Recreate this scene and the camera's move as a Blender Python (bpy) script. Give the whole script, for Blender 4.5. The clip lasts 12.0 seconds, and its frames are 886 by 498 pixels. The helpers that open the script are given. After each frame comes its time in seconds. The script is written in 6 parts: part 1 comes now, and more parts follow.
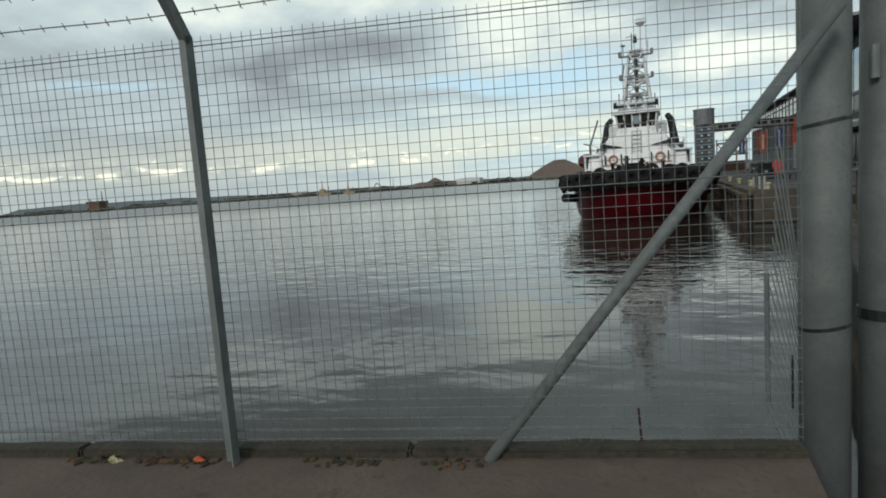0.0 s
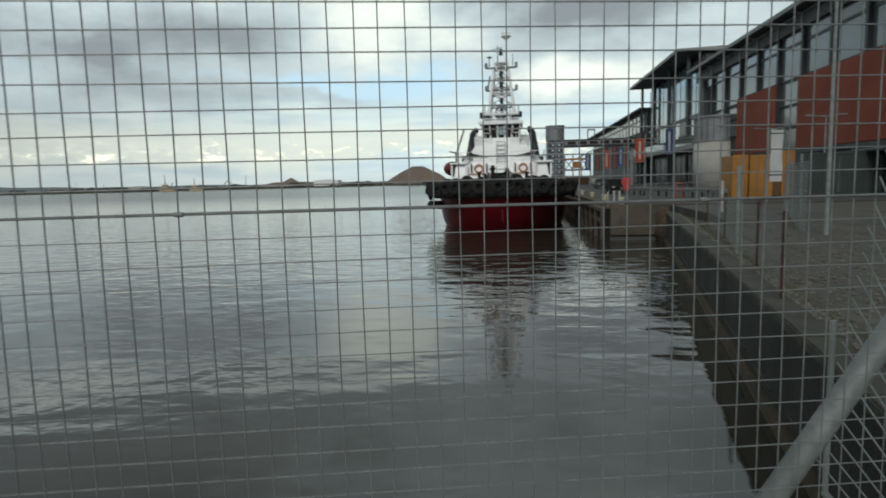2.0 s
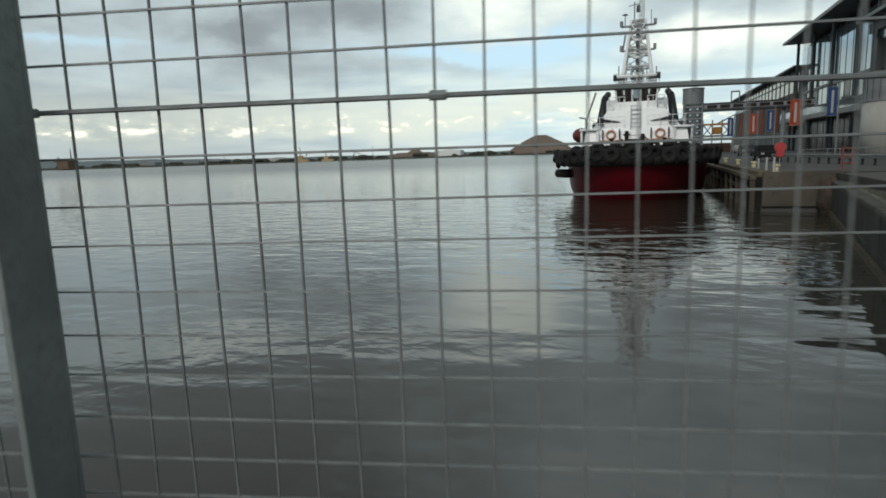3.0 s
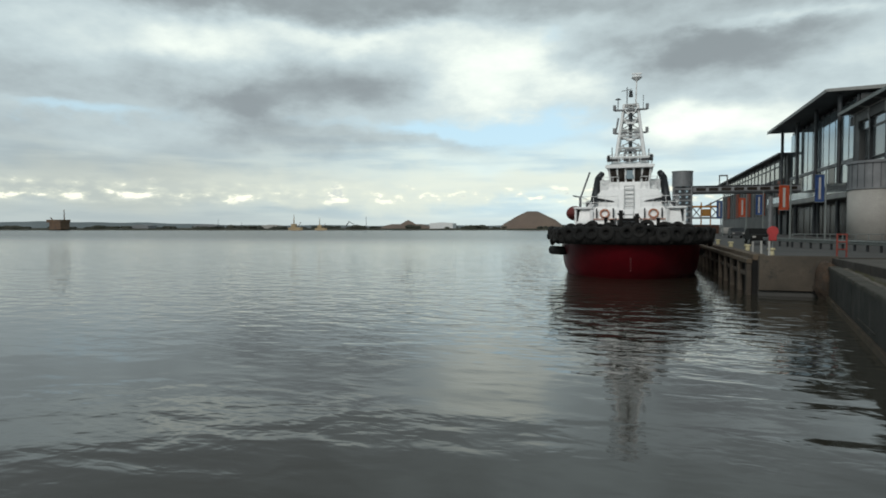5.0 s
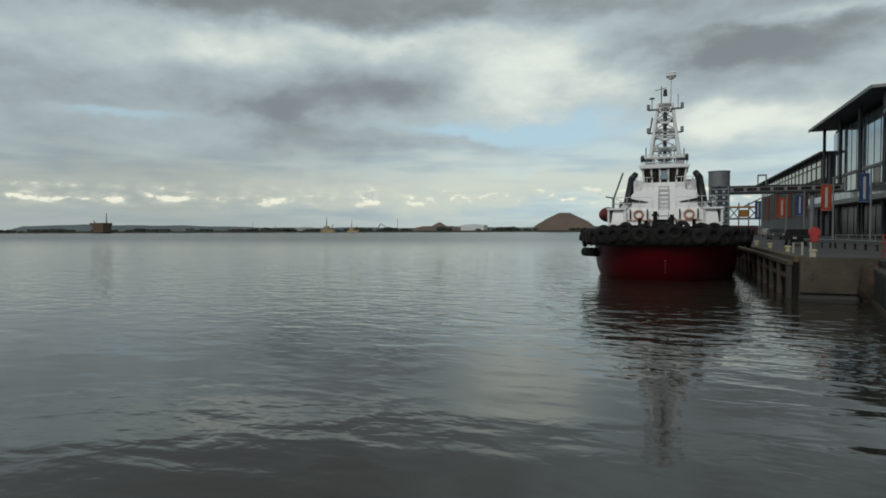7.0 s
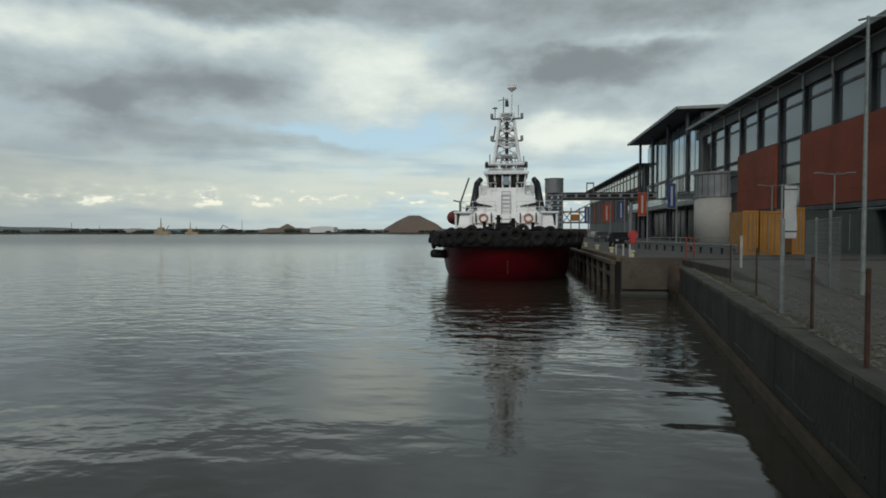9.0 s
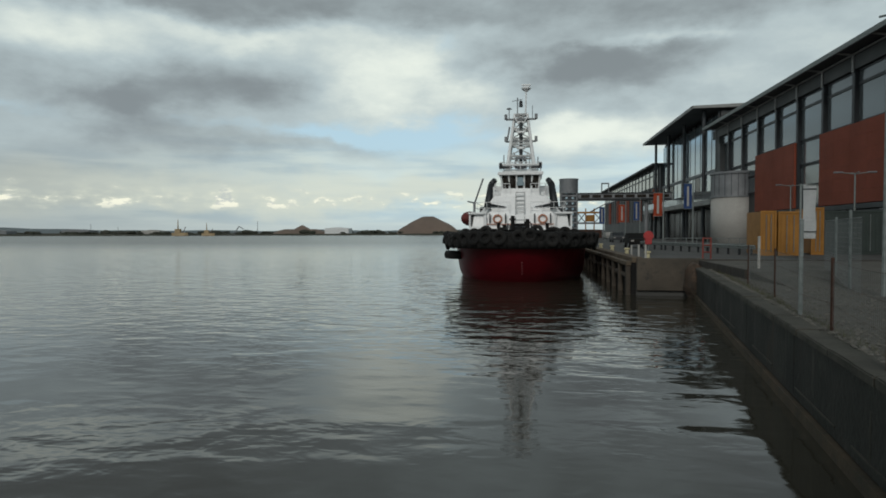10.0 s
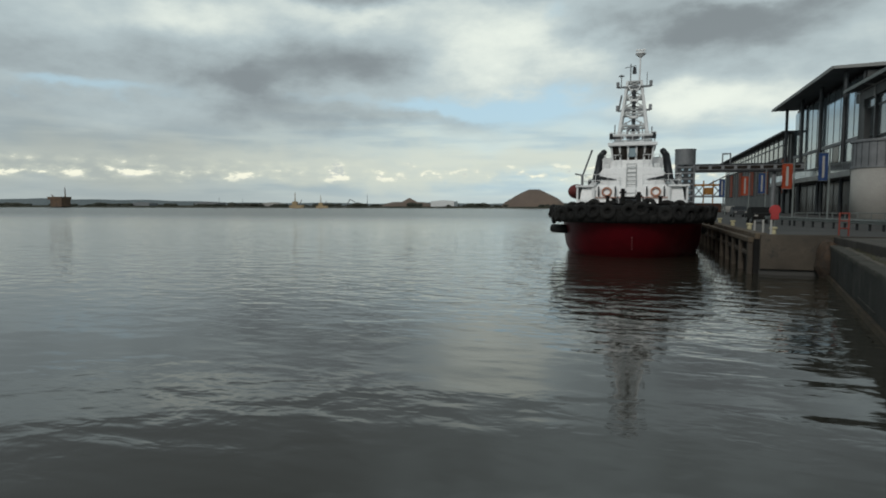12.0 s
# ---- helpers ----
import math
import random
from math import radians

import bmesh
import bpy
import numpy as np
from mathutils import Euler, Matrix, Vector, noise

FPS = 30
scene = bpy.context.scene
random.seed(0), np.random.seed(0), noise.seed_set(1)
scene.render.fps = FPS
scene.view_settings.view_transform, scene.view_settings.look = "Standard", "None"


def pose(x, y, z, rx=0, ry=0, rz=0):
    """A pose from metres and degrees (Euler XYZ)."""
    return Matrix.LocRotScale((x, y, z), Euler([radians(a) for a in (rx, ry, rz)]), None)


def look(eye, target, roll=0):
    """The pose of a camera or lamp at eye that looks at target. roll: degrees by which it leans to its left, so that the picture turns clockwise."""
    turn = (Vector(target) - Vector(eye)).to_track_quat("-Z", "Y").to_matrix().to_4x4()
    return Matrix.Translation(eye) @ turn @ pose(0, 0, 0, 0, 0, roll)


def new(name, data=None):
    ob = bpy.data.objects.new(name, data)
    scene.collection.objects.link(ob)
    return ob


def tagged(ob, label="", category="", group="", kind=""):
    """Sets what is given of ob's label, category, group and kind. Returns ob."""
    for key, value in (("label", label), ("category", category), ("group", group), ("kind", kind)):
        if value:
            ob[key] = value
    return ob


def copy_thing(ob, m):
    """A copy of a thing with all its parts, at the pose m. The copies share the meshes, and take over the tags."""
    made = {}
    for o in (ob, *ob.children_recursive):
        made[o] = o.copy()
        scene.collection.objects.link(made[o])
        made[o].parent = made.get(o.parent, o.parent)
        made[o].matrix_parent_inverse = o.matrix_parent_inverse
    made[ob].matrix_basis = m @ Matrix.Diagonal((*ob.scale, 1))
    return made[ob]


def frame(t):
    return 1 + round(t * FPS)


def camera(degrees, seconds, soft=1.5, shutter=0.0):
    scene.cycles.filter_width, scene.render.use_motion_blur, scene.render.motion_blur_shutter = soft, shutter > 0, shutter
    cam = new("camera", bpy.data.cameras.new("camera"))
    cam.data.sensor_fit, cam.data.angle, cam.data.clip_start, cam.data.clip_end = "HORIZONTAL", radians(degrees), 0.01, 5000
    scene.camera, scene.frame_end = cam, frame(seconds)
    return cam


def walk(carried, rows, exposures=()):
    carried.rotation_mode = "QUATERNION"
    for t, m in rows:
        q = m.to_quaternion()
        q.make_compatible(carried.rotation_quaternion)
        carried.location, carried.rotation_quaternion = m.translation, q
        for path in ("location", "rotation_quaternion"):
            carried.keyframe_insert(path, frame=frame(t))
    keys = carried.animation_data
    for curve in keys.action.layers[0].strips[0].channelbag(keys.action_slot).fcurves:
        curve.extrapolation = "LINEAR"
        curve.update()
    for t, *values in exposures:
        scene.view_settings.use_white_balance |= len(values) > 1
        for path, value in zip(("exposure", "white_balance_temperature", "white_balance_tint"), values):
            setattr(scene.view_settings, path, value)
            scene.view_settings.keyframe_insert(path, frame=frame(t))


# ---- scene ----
cam = camera(72.97, 12.0, 1.75, 0.3)
PATH = [
    (0.0, pose(1.795, -2.376, 3.709, 83.77, 4.10, 20.76)),
    (0.2, pose(1.683, -2.239, 3.717, 83.74, 4.66, 19.50)),
    (0.3, pose(1.627, -2.170, 3.720, 84.80, 4.94, 17.93)),
    (0.5, pose(1.516, -2.033, 3.727, 83.71, 5.49, 14.78)),
    (0.7, pose(1.408, -1.872, 3.719, 84.12, 4.45, 12.20)),
    (1.0, pose(1.252, -1.640, 3.706, 84.74, 2.89, 7.65)),
    (1.2, pose(1.150, -1.530, 3.703, 84.70, 1.80, 7.50)),
    (1.5, pose(1.006, -1.353, 3.692, 85.39, 1.48, 12.29)),
    (1.7, pose(0.926, -1.235, 3.702, 84.64, 1.46, 11.60)),
    (2.0, pose(0.807, -1.058, 3.707, 83.52, 1.44, 7.32)),
    (2.2, pose(0.720, -0.958, 3.676, 82.88, 1.97, 5.90)),
    (2.5, pose(0.589, -0.808, 3.638, 81.50, 2.77, 7.15)),
    (2.6, pose(0.541, -0.757, 3.623, 80.85, 2.59, 10.40)),
    (2.7, pose(0.494, -0.706, 3.616, 80.50, 2.42, 13.90)),
    (2.8, pose(0.446, -0.655, 3.610, 80.15, 2.25, 17.90)),
    (2.9, pose(0.399, -0.604, 3.603, 79.95, 2.07, 18.37)),
    (3.0, pose(0.352, -0.553, 3.597, 81.01, 1.90, 18.83)),
    (3.2, pose(0.260, -0.425, 3.610, 79.80, 1.90, 17.80)),
    (4.0, pose(0.055, -0.111, 3.630, 83.70, 1.00, 18.60)),
    (4.8, pose(0.026, -0.001, 3.630, 87.10, 0.20, 19.00)),
    (5.0, pose(0.026, -0.001, 3.630, 87.88, 0.07, 18.11)),
    (5.5, pose(0.026, -0.001, 3.630, 87.71, 0.39, 17.09)),
    (6.0, pose(0.026, -0.001, 3.630, 87.82, -0.20, 18.50)),
    (6.5, pose(0.026, -0.001, 3.630, 88.95, -0.53, 19.94)),
    (7.0, pose(0.026, -0.001, 3.630, 88.07, 0.25, 21.08)),
    (7.5, pose(0.026, -0.001, 3.630, 88.26, 0.77, 16.72)),
    (7.7, pose(0.026, -0.001, 3.630, 88.28, 0.75, 13.90)),
    (9.3, pose(0.026, -0.001, 3.630, 88.30, 0.00, 6.80)),
    (9.5, pose(0.026, -0.001, 3.630, 88.43, -0.00, 7.60)),
    (10.0, pose(0.026, -0.001, 3.630, 88.34, 0.14, 8.22)),
    (10.5, pose(0.026, -0.001, 3.630, 88.39, 0.46, 8.54)),
    (11.0, pose(0.026, -0.001, 3.630, 88.41, 1.33, 12.10)),
    (11.5, pose(0.026, -0.001, 3.630, 88.15, 0.42, 15.70)),
    (12.0, pose(0.026, -0.001, 3.630, 85.78, -0.06, 18.24)),
]

walk(cam, PATH, ((0.0, 0.28), (1.5, 0.31), (2.5, 0.39), (3.2, 0.39), (5.0, 0.36), (5.6, 0.27), (6.5, 0.09), (7.0, -0.06), (7.6, -0.05), (9.3, 0.04), (12.0, 0.05)))

# ---- world and light: broken cloud over a harbour ----
SUN_ROT, SUN_ELEV = radians(190), radians(28)
world = bpy.data.worlds.new("sky")
scene.world = world
world.use_nodes = True
wt = world.node_tree
wt.nodes.clear()


def wn(kind, **kw):
    nd = wt.nodes.new(kind)
    for k, v in kw.items():
        if k in nd.inputs.keys():
            nd.inputs[k].default_value = v
    return nd


def wl(a, b):
    wt.links.new(a, b)


def wmath(op, a, b=None, clamp=False):
    nd = wt.nodes.new("ShaderNodeMath")
    nd.operation, nd.use_clamp = op, clamp
    for i, v in enumerate((a, b)):
        if v is None:
            continue
        if isinstance(v, (int, float)):
            nd.inputs[i].default_value = v
        else:
            wl(v, nd.inputs[i])
    return nd.outputs[0]


def wmix(fac, a, b):
    nd = wt.nodes.new("ShaderNodeMix")
    nd.data_type = "RGBA"
    for sock, v in ((nd.inputs[0], fac), (nd.inputs[6], a), (nd.inputs[7], b)):
        if isinstance(v, (int, float)):
            sock.default_value = v
        elif isinstance(v, tuple):
            sock.default_value = (*v, 1)
        else:
            wl(v, sock)
    return nd.outputs[2]


def wrange(v, a, b, c=0.0, d=1.0):
    nd = wn("ShaderNodeMapRange")
    nd.interpolation_type = "SMOOTHSTEP"
    wl(v, nd.inputs[0])
    for i, x in enumerate((a, b, c, d)):
        nd.inputs[1 + i].default_value = x
    return nd.outputs[0]


tc = wn("ShaderNodeTexCoord")
sep = wn("ShaderNodeSeparateXYZ")
wl(tc.outputs["Generated"], sep.inputs[0])
up = wmath("MAXIMUM", sep.outputs["Z"], 0.0)
# flat cloud deck: the direction spread over a level sheet
den = wmath("ADD", up, 0.22)
comb = wn("ShaderNodeCombineXYZ")
wl(wmath("DIVIDE", sep.outputs["X"], den), comb.inputs[0])
wl(wmath("DIVIDE", sep.outputs["Y"], den), comb.inputs[1])


def wnoise(vec, scale, detail, rough, offset, stretch=(1, 1, 1), dist=0.0):
    mp = wn("ShaderNodeMapping")
    mp.inputs["Location"].default_value, mp.inputs["Scale"].default_value = offset, stretch
    wl(vec, mp.inputs[0])
    nz = wn("ShaderNodeTexNoise", Scale=scale, Detail=detail, Roughness=rough, Distortion=dist)
    wl(mp.outputs[0], nz.inputs["Vector"])
    return nz.outputs["Fac"]


# azimuth and height of the sight line, in degrees, stirred so that cloud edges billow
stir_a = wnoise(tc.outputs["Generated"], 5.0, 7, 0.55, (4, 1, 0), (1, 1, 2.0))
stir_b = wnoise(tc.outputs["Generated"], 5.0, 7, 0.55, (9, 6, 3), (1, 1, 2.0))
azim_true = wmath("MULTIPLY", wmath("ARCTAN2", sep.outputs["X"], sep.outputs["Y"]), 57.2958)
elev_true = wmath("MULTIPLY", wmath("ARCSINE", sep.outputs["Z"]), 57.2958)
azim = wmath("ADD", azim_true, wmath("MULTIPLY", wmath("SUBTRACT", stir_a, 0.5), 20.0))
elev = wmath("ADD", elev_true, wmath("MULTIPLY", wmath("SUBTRACT", stir_b, 0.5), 8.0))


def mass(a, e, wide, tall, amount):
    """One bank of cloud: a soft oval at that azimuth and height."""
    p = wmath("POWER", wmath("ABSOLUTE", wmath("DIVIDE", wmath("SUBTRACT", azim, a), wide)), 2.0)
    q = wmath("POWER", wmath("ABSOLUTE", wmath("DIVIDE", wmath("SUBTRACT", elev, e), tall)), 2.0)
    return wmath("MULTIPLY", wmath("POWER", 2.71828, wmath("MULTIPLY", wmath("ADD", p, q), -1.0)), amount)


def total(first, rows):
    for r in rows:
        first = wmath("ADD", first, mass(*r))
    return first


def swing(v, amount):
    return wmath("MULTIPLY", wmath("SUBTRACT", v, 0.5), amount)


deck = wnoise(comb.outputs[0], 1.1, 6, 0.52, (11.3, 5.2, 4), (0.8, 1.15, 1), 0.4)
billow = wnoise(tc.outputs["Generated"], 8.0, 8, 0.58, (3, 7, 2), (1, 1, 2.2))
# where blue shows between the banks
cover = total(wmath("ADD", wmath("ADD", swing(deck, 0.35), swing(billow, 0.55)), 0.78), (
    (-11, 9.4, 8.5, 1.5, -0.72), (-20, 8.8, 9, 0.8, -0.45), (-8, 7.4, 7, 1.0, -0.35), (-50, 9.4, 7, 0.8, -0.45), (-8, 16.6, 3.2, 1.4, -0.25),
    (12, 6.6, 7, 1.4, -0.45), (-2, 6.3, 9, 0.9, -0.35)))
# lit and shaded banks
shade = total(wmath("ADD", wmath("ADD", swing(deck, 0.40), swing(billow, -0.50)), 0.47), (
    (-41, 16.0, 9, 1.5, -0.25), (-26, 17.0, 7, 1.0, -0.20), (-12, 13.8, 9, 3.0, -0.38), (-29, 12.4, 8, 2.4, 0.30),
    (-37, 10.6, 5, 2.0, 0.40), (-54, 11.5, 10, 3.5, 0.20), (-55, 15.0, 8, 1.8, -0.10), (5.5, 15.0, 8.5, 2.6, 0.46),
    # banks at 33 and 30 degrees: unseen, added to brighten and dim the water
    (9, 13.0, 5, 1.1, 0.10), (11, 17.0, 8, 0.6, -0.22), (3, 9.0, 8, 1.4, -0.30), (14, 9.5, 10, 1.5, -0.10), (22, 12.5, 8, 3.0, -0.12), (2, 33.0, 24, 9.0, -0.50), (-50, 30.0, 20, 10.0, 0.25), (-26, 7.6, 16, 1.1, 0.20)))
shade = wmath("ADD", shade, wrange(elev, 17.2, 20.0, 0.0, 0.30))
sky = wn("ShaderNodeTexSky")
sky.sky_type, sky.sun_disc = "NISHITA", False
sky.sun_elevation, sky.sun_rotation = SUN_ELEV, SUN_ROT
sky.air_density, sky.dust_density = 1.0, 1.5
blue = wn("ShaderNodeVectorMath")
blue.operation = "SCALE"
wl(sky.outputs[0], blue.inputs[0])
blue.inputs["Scale"].default_value = 0.11
clear = wmix(wrange(up, 0.0, 0.5, 0.8, 0.9), blue.outputs[0], (0.44, 0.63, 0.75))
thick = wmix(wrange(up, 0.1, 0.6), (0.225, 0.264, 0.29), (0.18, 0.212, 0.226))
mid = wmix(wrange(shade, 0.38, 0.90), (0.43, 0.52, 0.555), thick)
grey = wmix(wrange(shade, 0.0, 0.50), (0.79, 0.86, 0.80), mid)
high = wmix(wrange(cover, 0.12, 0.68), clear, grey)
# hazy lower sky, streaked, with a row of lit cumulus over the far shore
streak = wnoise(tc.outputs["Generated"], 6.0, 6, 0.5, (1, 5, 2), (1, 1, 9.0))
dim = wmix(wrange(azim, -46.0, -10.0), (0.29, 0.352, 0.38), (0.43, 0.57, 0.64))
pale = wmix(wrange(azim, -46.0, -10.0), (0.385, 0.445, 0.45), (0.60, 0.72, 0.72))
low = wmix(wrange(streak, 0.34, 0.60), dim, pale)
belt = wmath("MULTIPLY", wrange(elev, 1.2, 3.0), wrange(elev, 3.8, 6.2, 1.0, 0.0))
low = wmix(wmath("MULTIPLY", belt, wrange(azim_true, -8.0, 4.0, 0.75, 0.2)), low, wmix(wrange(azim, -50.0, -20.0), (0.41, 0.45, 0.42), (0.64, 0.685, 0.60)))
veil = wmix(wrange(elev, 5.2, 9.0, 0.88, 0.0), high, low)
veil = wmix(wrange(elev_true, 0.0, 1.9, 0.75, 0.0), veil, wmix(wrange(azim_true, -46.0, -14.0), (0.38, 0.44, 0.45), (0.47, 0.545, 0.555)))
puff_at = wn("ShaderNodeCombineXYZ")
wl(wmath("MULTIPLY", azim_true, 0.22), puff_at.inputs[0])
wl(wmath("MULTIPLY", elev_true, 0.50), puff_at.inputs[1])
puffs = wnoise(puff_at.outputs[0], 2.0, 6, 0.52, (2, 1, 0))
tops = wnoise(puff_at.outputs[0], 2.0, 6, 0.52, (2, 1.22, 0))
row = wmath("MULTIPLY", wrange(elev_true, 1.7, 2.6), wrange(elev_true, 2.9, 4.6, 1.0, 0.0))
lit = wrange(wmath("SUBTRACT", puffs, tops), -0.04, 0.10)
glow = wmath("MULTIPLY", wrange(puffs, 0.40, 0.62), wmath("MULTIPLY", row, 0.50))
skycol = wmix(glow, veil, (0.68, 0.72, 0.61))
heaped = wmath("MULTIPLY", wrange(wmath("ADD", puffs, wmath("MULTIPLY", row, 0.10)), 0.62, 0.70), row)
skycol = wmix(wmath("MULTIPLY", heaped, 0.9), skycol, wmix(lit, (0.47, 0.52, 0.53), (0.90, 0.91, 0.77)))
bg = wn("ShaderNodeBackground", Strength=1.0)
warm = wn("ShaderNodeVectorMath")
warm.operation = "MULTIPLY"
wl(skycol, warm.inputs[0])
warm.inputs[1].default_value = (1.045, 1.03, 1.0)
wl(warm.outputs[0], bg.inputs["Color"])
wo = wn("ShaderNodeOutputWorld")
wl(bg.outputs[0], wo.inputs["Surface"])

sun = new("sun", bpy.data.lights.new("sun", "SUN"))
sun.data.energy, sun.data.angle, sun.data.color = 1.0, radians(14), (1.0, 0.96, 0.9)
sun.matrix_world = look((100 * math.sin(SUN_ROT), 100 * math.cos(SUN_ROT), 100 * math.tan(SUN_ELEV)), (0, 0, 0))

# ---- materials ----


def material(name, a, b, rough=0.8, metal=0.0, scale=1.5, fine=40.0, bump=0.2, dirt=None, dirt_at=0.62, rand=0.0, spec=0.5, runs=0.0):
    """Two colours blended by coarse and fine grain, with stains and a fine relief."""
    m = bpy.data.materials.new(name)
    m.use_nodes = True
    t = m.node_tree
    p = t.nodes["Principled BSDF"]
    g = t.nodes.new("ShaderNodeNewGeometry")
    co = t.nodes.new("ShaderNodeNewGeometry").outputs["Position"]

    def nz(s, d, r=0.6):
        q = t.nodes.new("ShaderNodeTexNoise")
        q.inputs["Scale"].default_value, q.inputs["Detail"].default_value, q.inputs["Roughness"].default_value = s, d, r
        t.links.new(co, q.inputs["Vector"])
        return q.outputs["Fac"]

    def mix(fac, x, y):
        q = t.nodes.new("ShaderNodeMix")
        q.data_type = "RGBA"
        for sock, v in ((q.inputs[0], fac), (q.inputs[6], x), (q.inputs[7], y)):
            if isinstance(v, tuple):
                sock.default_value = (*v, 1)
            elif isinstance(v, float):
                sock.default_value = v
            else:
                t.links.new(v, sock)
        return q.outputs[2]

    def rng(v, lo, hi):
        q = t.nodes.new("ShaderNodeMapRange")
        t.links.new(v, q.inputs[0])
        q.inputs[1].default_value, q.inputs[2].default_value = lo, hi
        return q.outputs[0]

    coarse, grain = nz(scale, 4), nz(fine, 3)
    col = mix(rng(coarse, 0.35, 0.65), a, b)
    col = mix(rng(grain, 0.5, 0.75), col, tuple(0.7 * x for x in a))
    if dirt:
        col = mix(rng(nz(scale * 2.3, 6, 0.7), dirt_at, dirt_at + 0.14), col, dirt)
    if runs:
        # pale lime and rust that have run down the face
        mp = t.nodes.new("ShaderNodeMapping")
        mp.inputs["Scale"].default_value = (3.2, 1.5, 0.25)
        t.links.new(co, mp.inputs[0])
        for off, tint, at in ((0.0, (0.085, 0.08, 0.066), 0.56), (7.0, (0.07, 0.038, 0.02), 0.60)):
            q = t.nodes.new("ShaderNodeTexNoise")
            q.inputs["Scale"].default_value, q.inputs["Detail"].default_value, q.inputs["Roughness"].default_value = 1.3 + 0.02 * off, 6, 0.68
            t.links.new(mp.outputs[0], q.inputs["Vector"])
            fac = t.nodes.new("ShaderNodeMath")
            fac.operation = "MULTIPLY"
            t.links.new(rng(q.outputs["Fac"], at, at + 0.16), fac.inputs[0])
            fac.inputs[1].default_value = runs
            col = mix(fac.outputs[0], col, tint)
    if rand:
        oi = t.nodes.new("ShaderNodeObjectInfo").outputs["Random"]
        q = t.nodes.new("ShaderNodeHueSaturation")
        mp = t.nodes.new("ShaderNodeMapRange")
        t.links.new(oi, mp.inputs[0])
        mp.inputs[3].default_value, mp.inputs[4].default_value = 1 - rand, 1 + rand
        t.links.new(mp.outputs[0], q.inputs["Value"])
        t.links.new(col, q.inputs["Color"])
        col = q.outputs["Color"]
    t.links.new(col, p.inputs["Base Color"])
    p.inputs["Metallic"].default_value = metal
    p.inputs["Specular IOR Level"].default_value = spec
    rr = t.nodes.new("ShaderNodeMapRange")
    t.links.new(coarse, rr.inputs[0])
    rr.inputs[3].default_value, rr.inputs[4].default_value = max(0.02, rough - 0.12), min(1.0, rough + 0.12)
    t.links.new(rr.outputs[0], p.inputs["Roughness"])
    if bump:
        bp = t.nodes.new("ShaderNodeBump")
        bp.inputs["Strength"].default_value, bp.inputs["Distance"].default_value = bump, 0.02
        t.links.new(grain, bp.inputs["Height"])
        t.links.new(bp.outputs[0], p.inputs["Normal"])
    t.nodes.remove(g)
    return m


M_GALV = material("galvanised_steel", (0.21, 0.235, 0.23), (0.14, 0.16, 0.155), 0.6, 0.15, 6, 60, 0.1, (0.10, 0.07, 0.05), 0.72)
M_POST = material("dull_post_steel", (0.165, 0.182, 0.177), (0.11, 0.124, 0.12), 0.65, 0.15, 4, 50, 0.1, (0.07, 0.05, 0.04), 0.7)
M_WIRE = material("fence_wire", (0.19, 0.205, 0.205), (0.12, 0.13, 0.13), 0.5, 0.2, 20, 90, 0.1, (0.10, 0.06, 0.04), 0.7)
M_CONC = material("weathered_concrete", (0.088, 0.072, 0.055), (0.048, 0.041, 0.033), 0.9, 0, 0.5, 14, 0.5, (0.04, 0.036, 0.032), 0.55, runs=0.35)
M_BANK = material("stained_bank_concrete", (0.052, 0.044, 0.037), (0.03, 0.026, 0.022), 0.9, 0, 0.7, 12, 0.6, (0.06, 0.04, 0.026), 0.58)
M_QUOIN = material("rusty_masonry", (0.085, 0.05, 0.03), (0.04, 0.032, 0.025), 0.9, 0, 1.6, 12, 0.8, (0.03, 0.028, 0.023), 0.56)
M_COPING = material("worn_coping", (0.072, 0.066, 0.052), (0.040, 0.038, 0.030), 0.9, 0, 1.3, 16, 0.6, (0.04, 0.045, 0.03), 0.55)
M_WALL = material("wet_quay_concrete", (0.026, 0.025, 0.020), (0.010, 0.011, 0.009), 0.8, 0, 0.6, 9, 0.9, (0.03, 0.032, 0.025), 0.55, runs=0.8)
M_ALGAE = material("rusty_tide_band", (0.085, 0.058, 0.032), (0.04, 0.033, 0.021), 0.8, 0, 1.2, 12, 0.6, (0.03, 0.03, 0.022), 0.55)
M_MOSS = material("mossy_kerb", (0.042, 0.038, 0.029), (0.07, 0.06, 0.042), 0.95, 0, 5, 30, 0.8, (0.035, 0.045, 0.02), 0.58)
M_EARTH = material("trodden_earth", (0.155, 0.118, 0.092), (0.105, 0.08, 0.064), 0.95, 0, 1.8, 30, 0.35, (0.06, 0.048, 0.038), 0.58)
M_LEAF = material("dead_leaves", (0.15, 0.075, 0.028), (0.07, 0.045, 0.022), 0.9, 0, 9.0, 60, 0.2)
M_CLOD = material("dark_clods", (0.03, 0.028, 0.018), (0.05, 0.052, 0.026), 0.95, 0, 9.0, 60, 0.3)
M_PEBBLE = material("loose_stones", (0.16, 0.15, 0.13), (0.07, 0.068, 0.06), 0.95, 0, 4.0, 20, 0.3)
M_GRAVEL = material("grey_gravel", (0.10, 0.093, 0.078), (0.062, 0.058, 0.05), 0.95, 0, 0.8, 9, 1.0, (0.045, 0.048, 0.036), 0.54)
M_ASPH = material("dock_asphalt", (0.075, 0.075, 0.071), (0.055, 0.055, 0.053), 0.9, 0, 0.2, 10, 0.4, (0.06, 0.06, 0.06), 0.6)
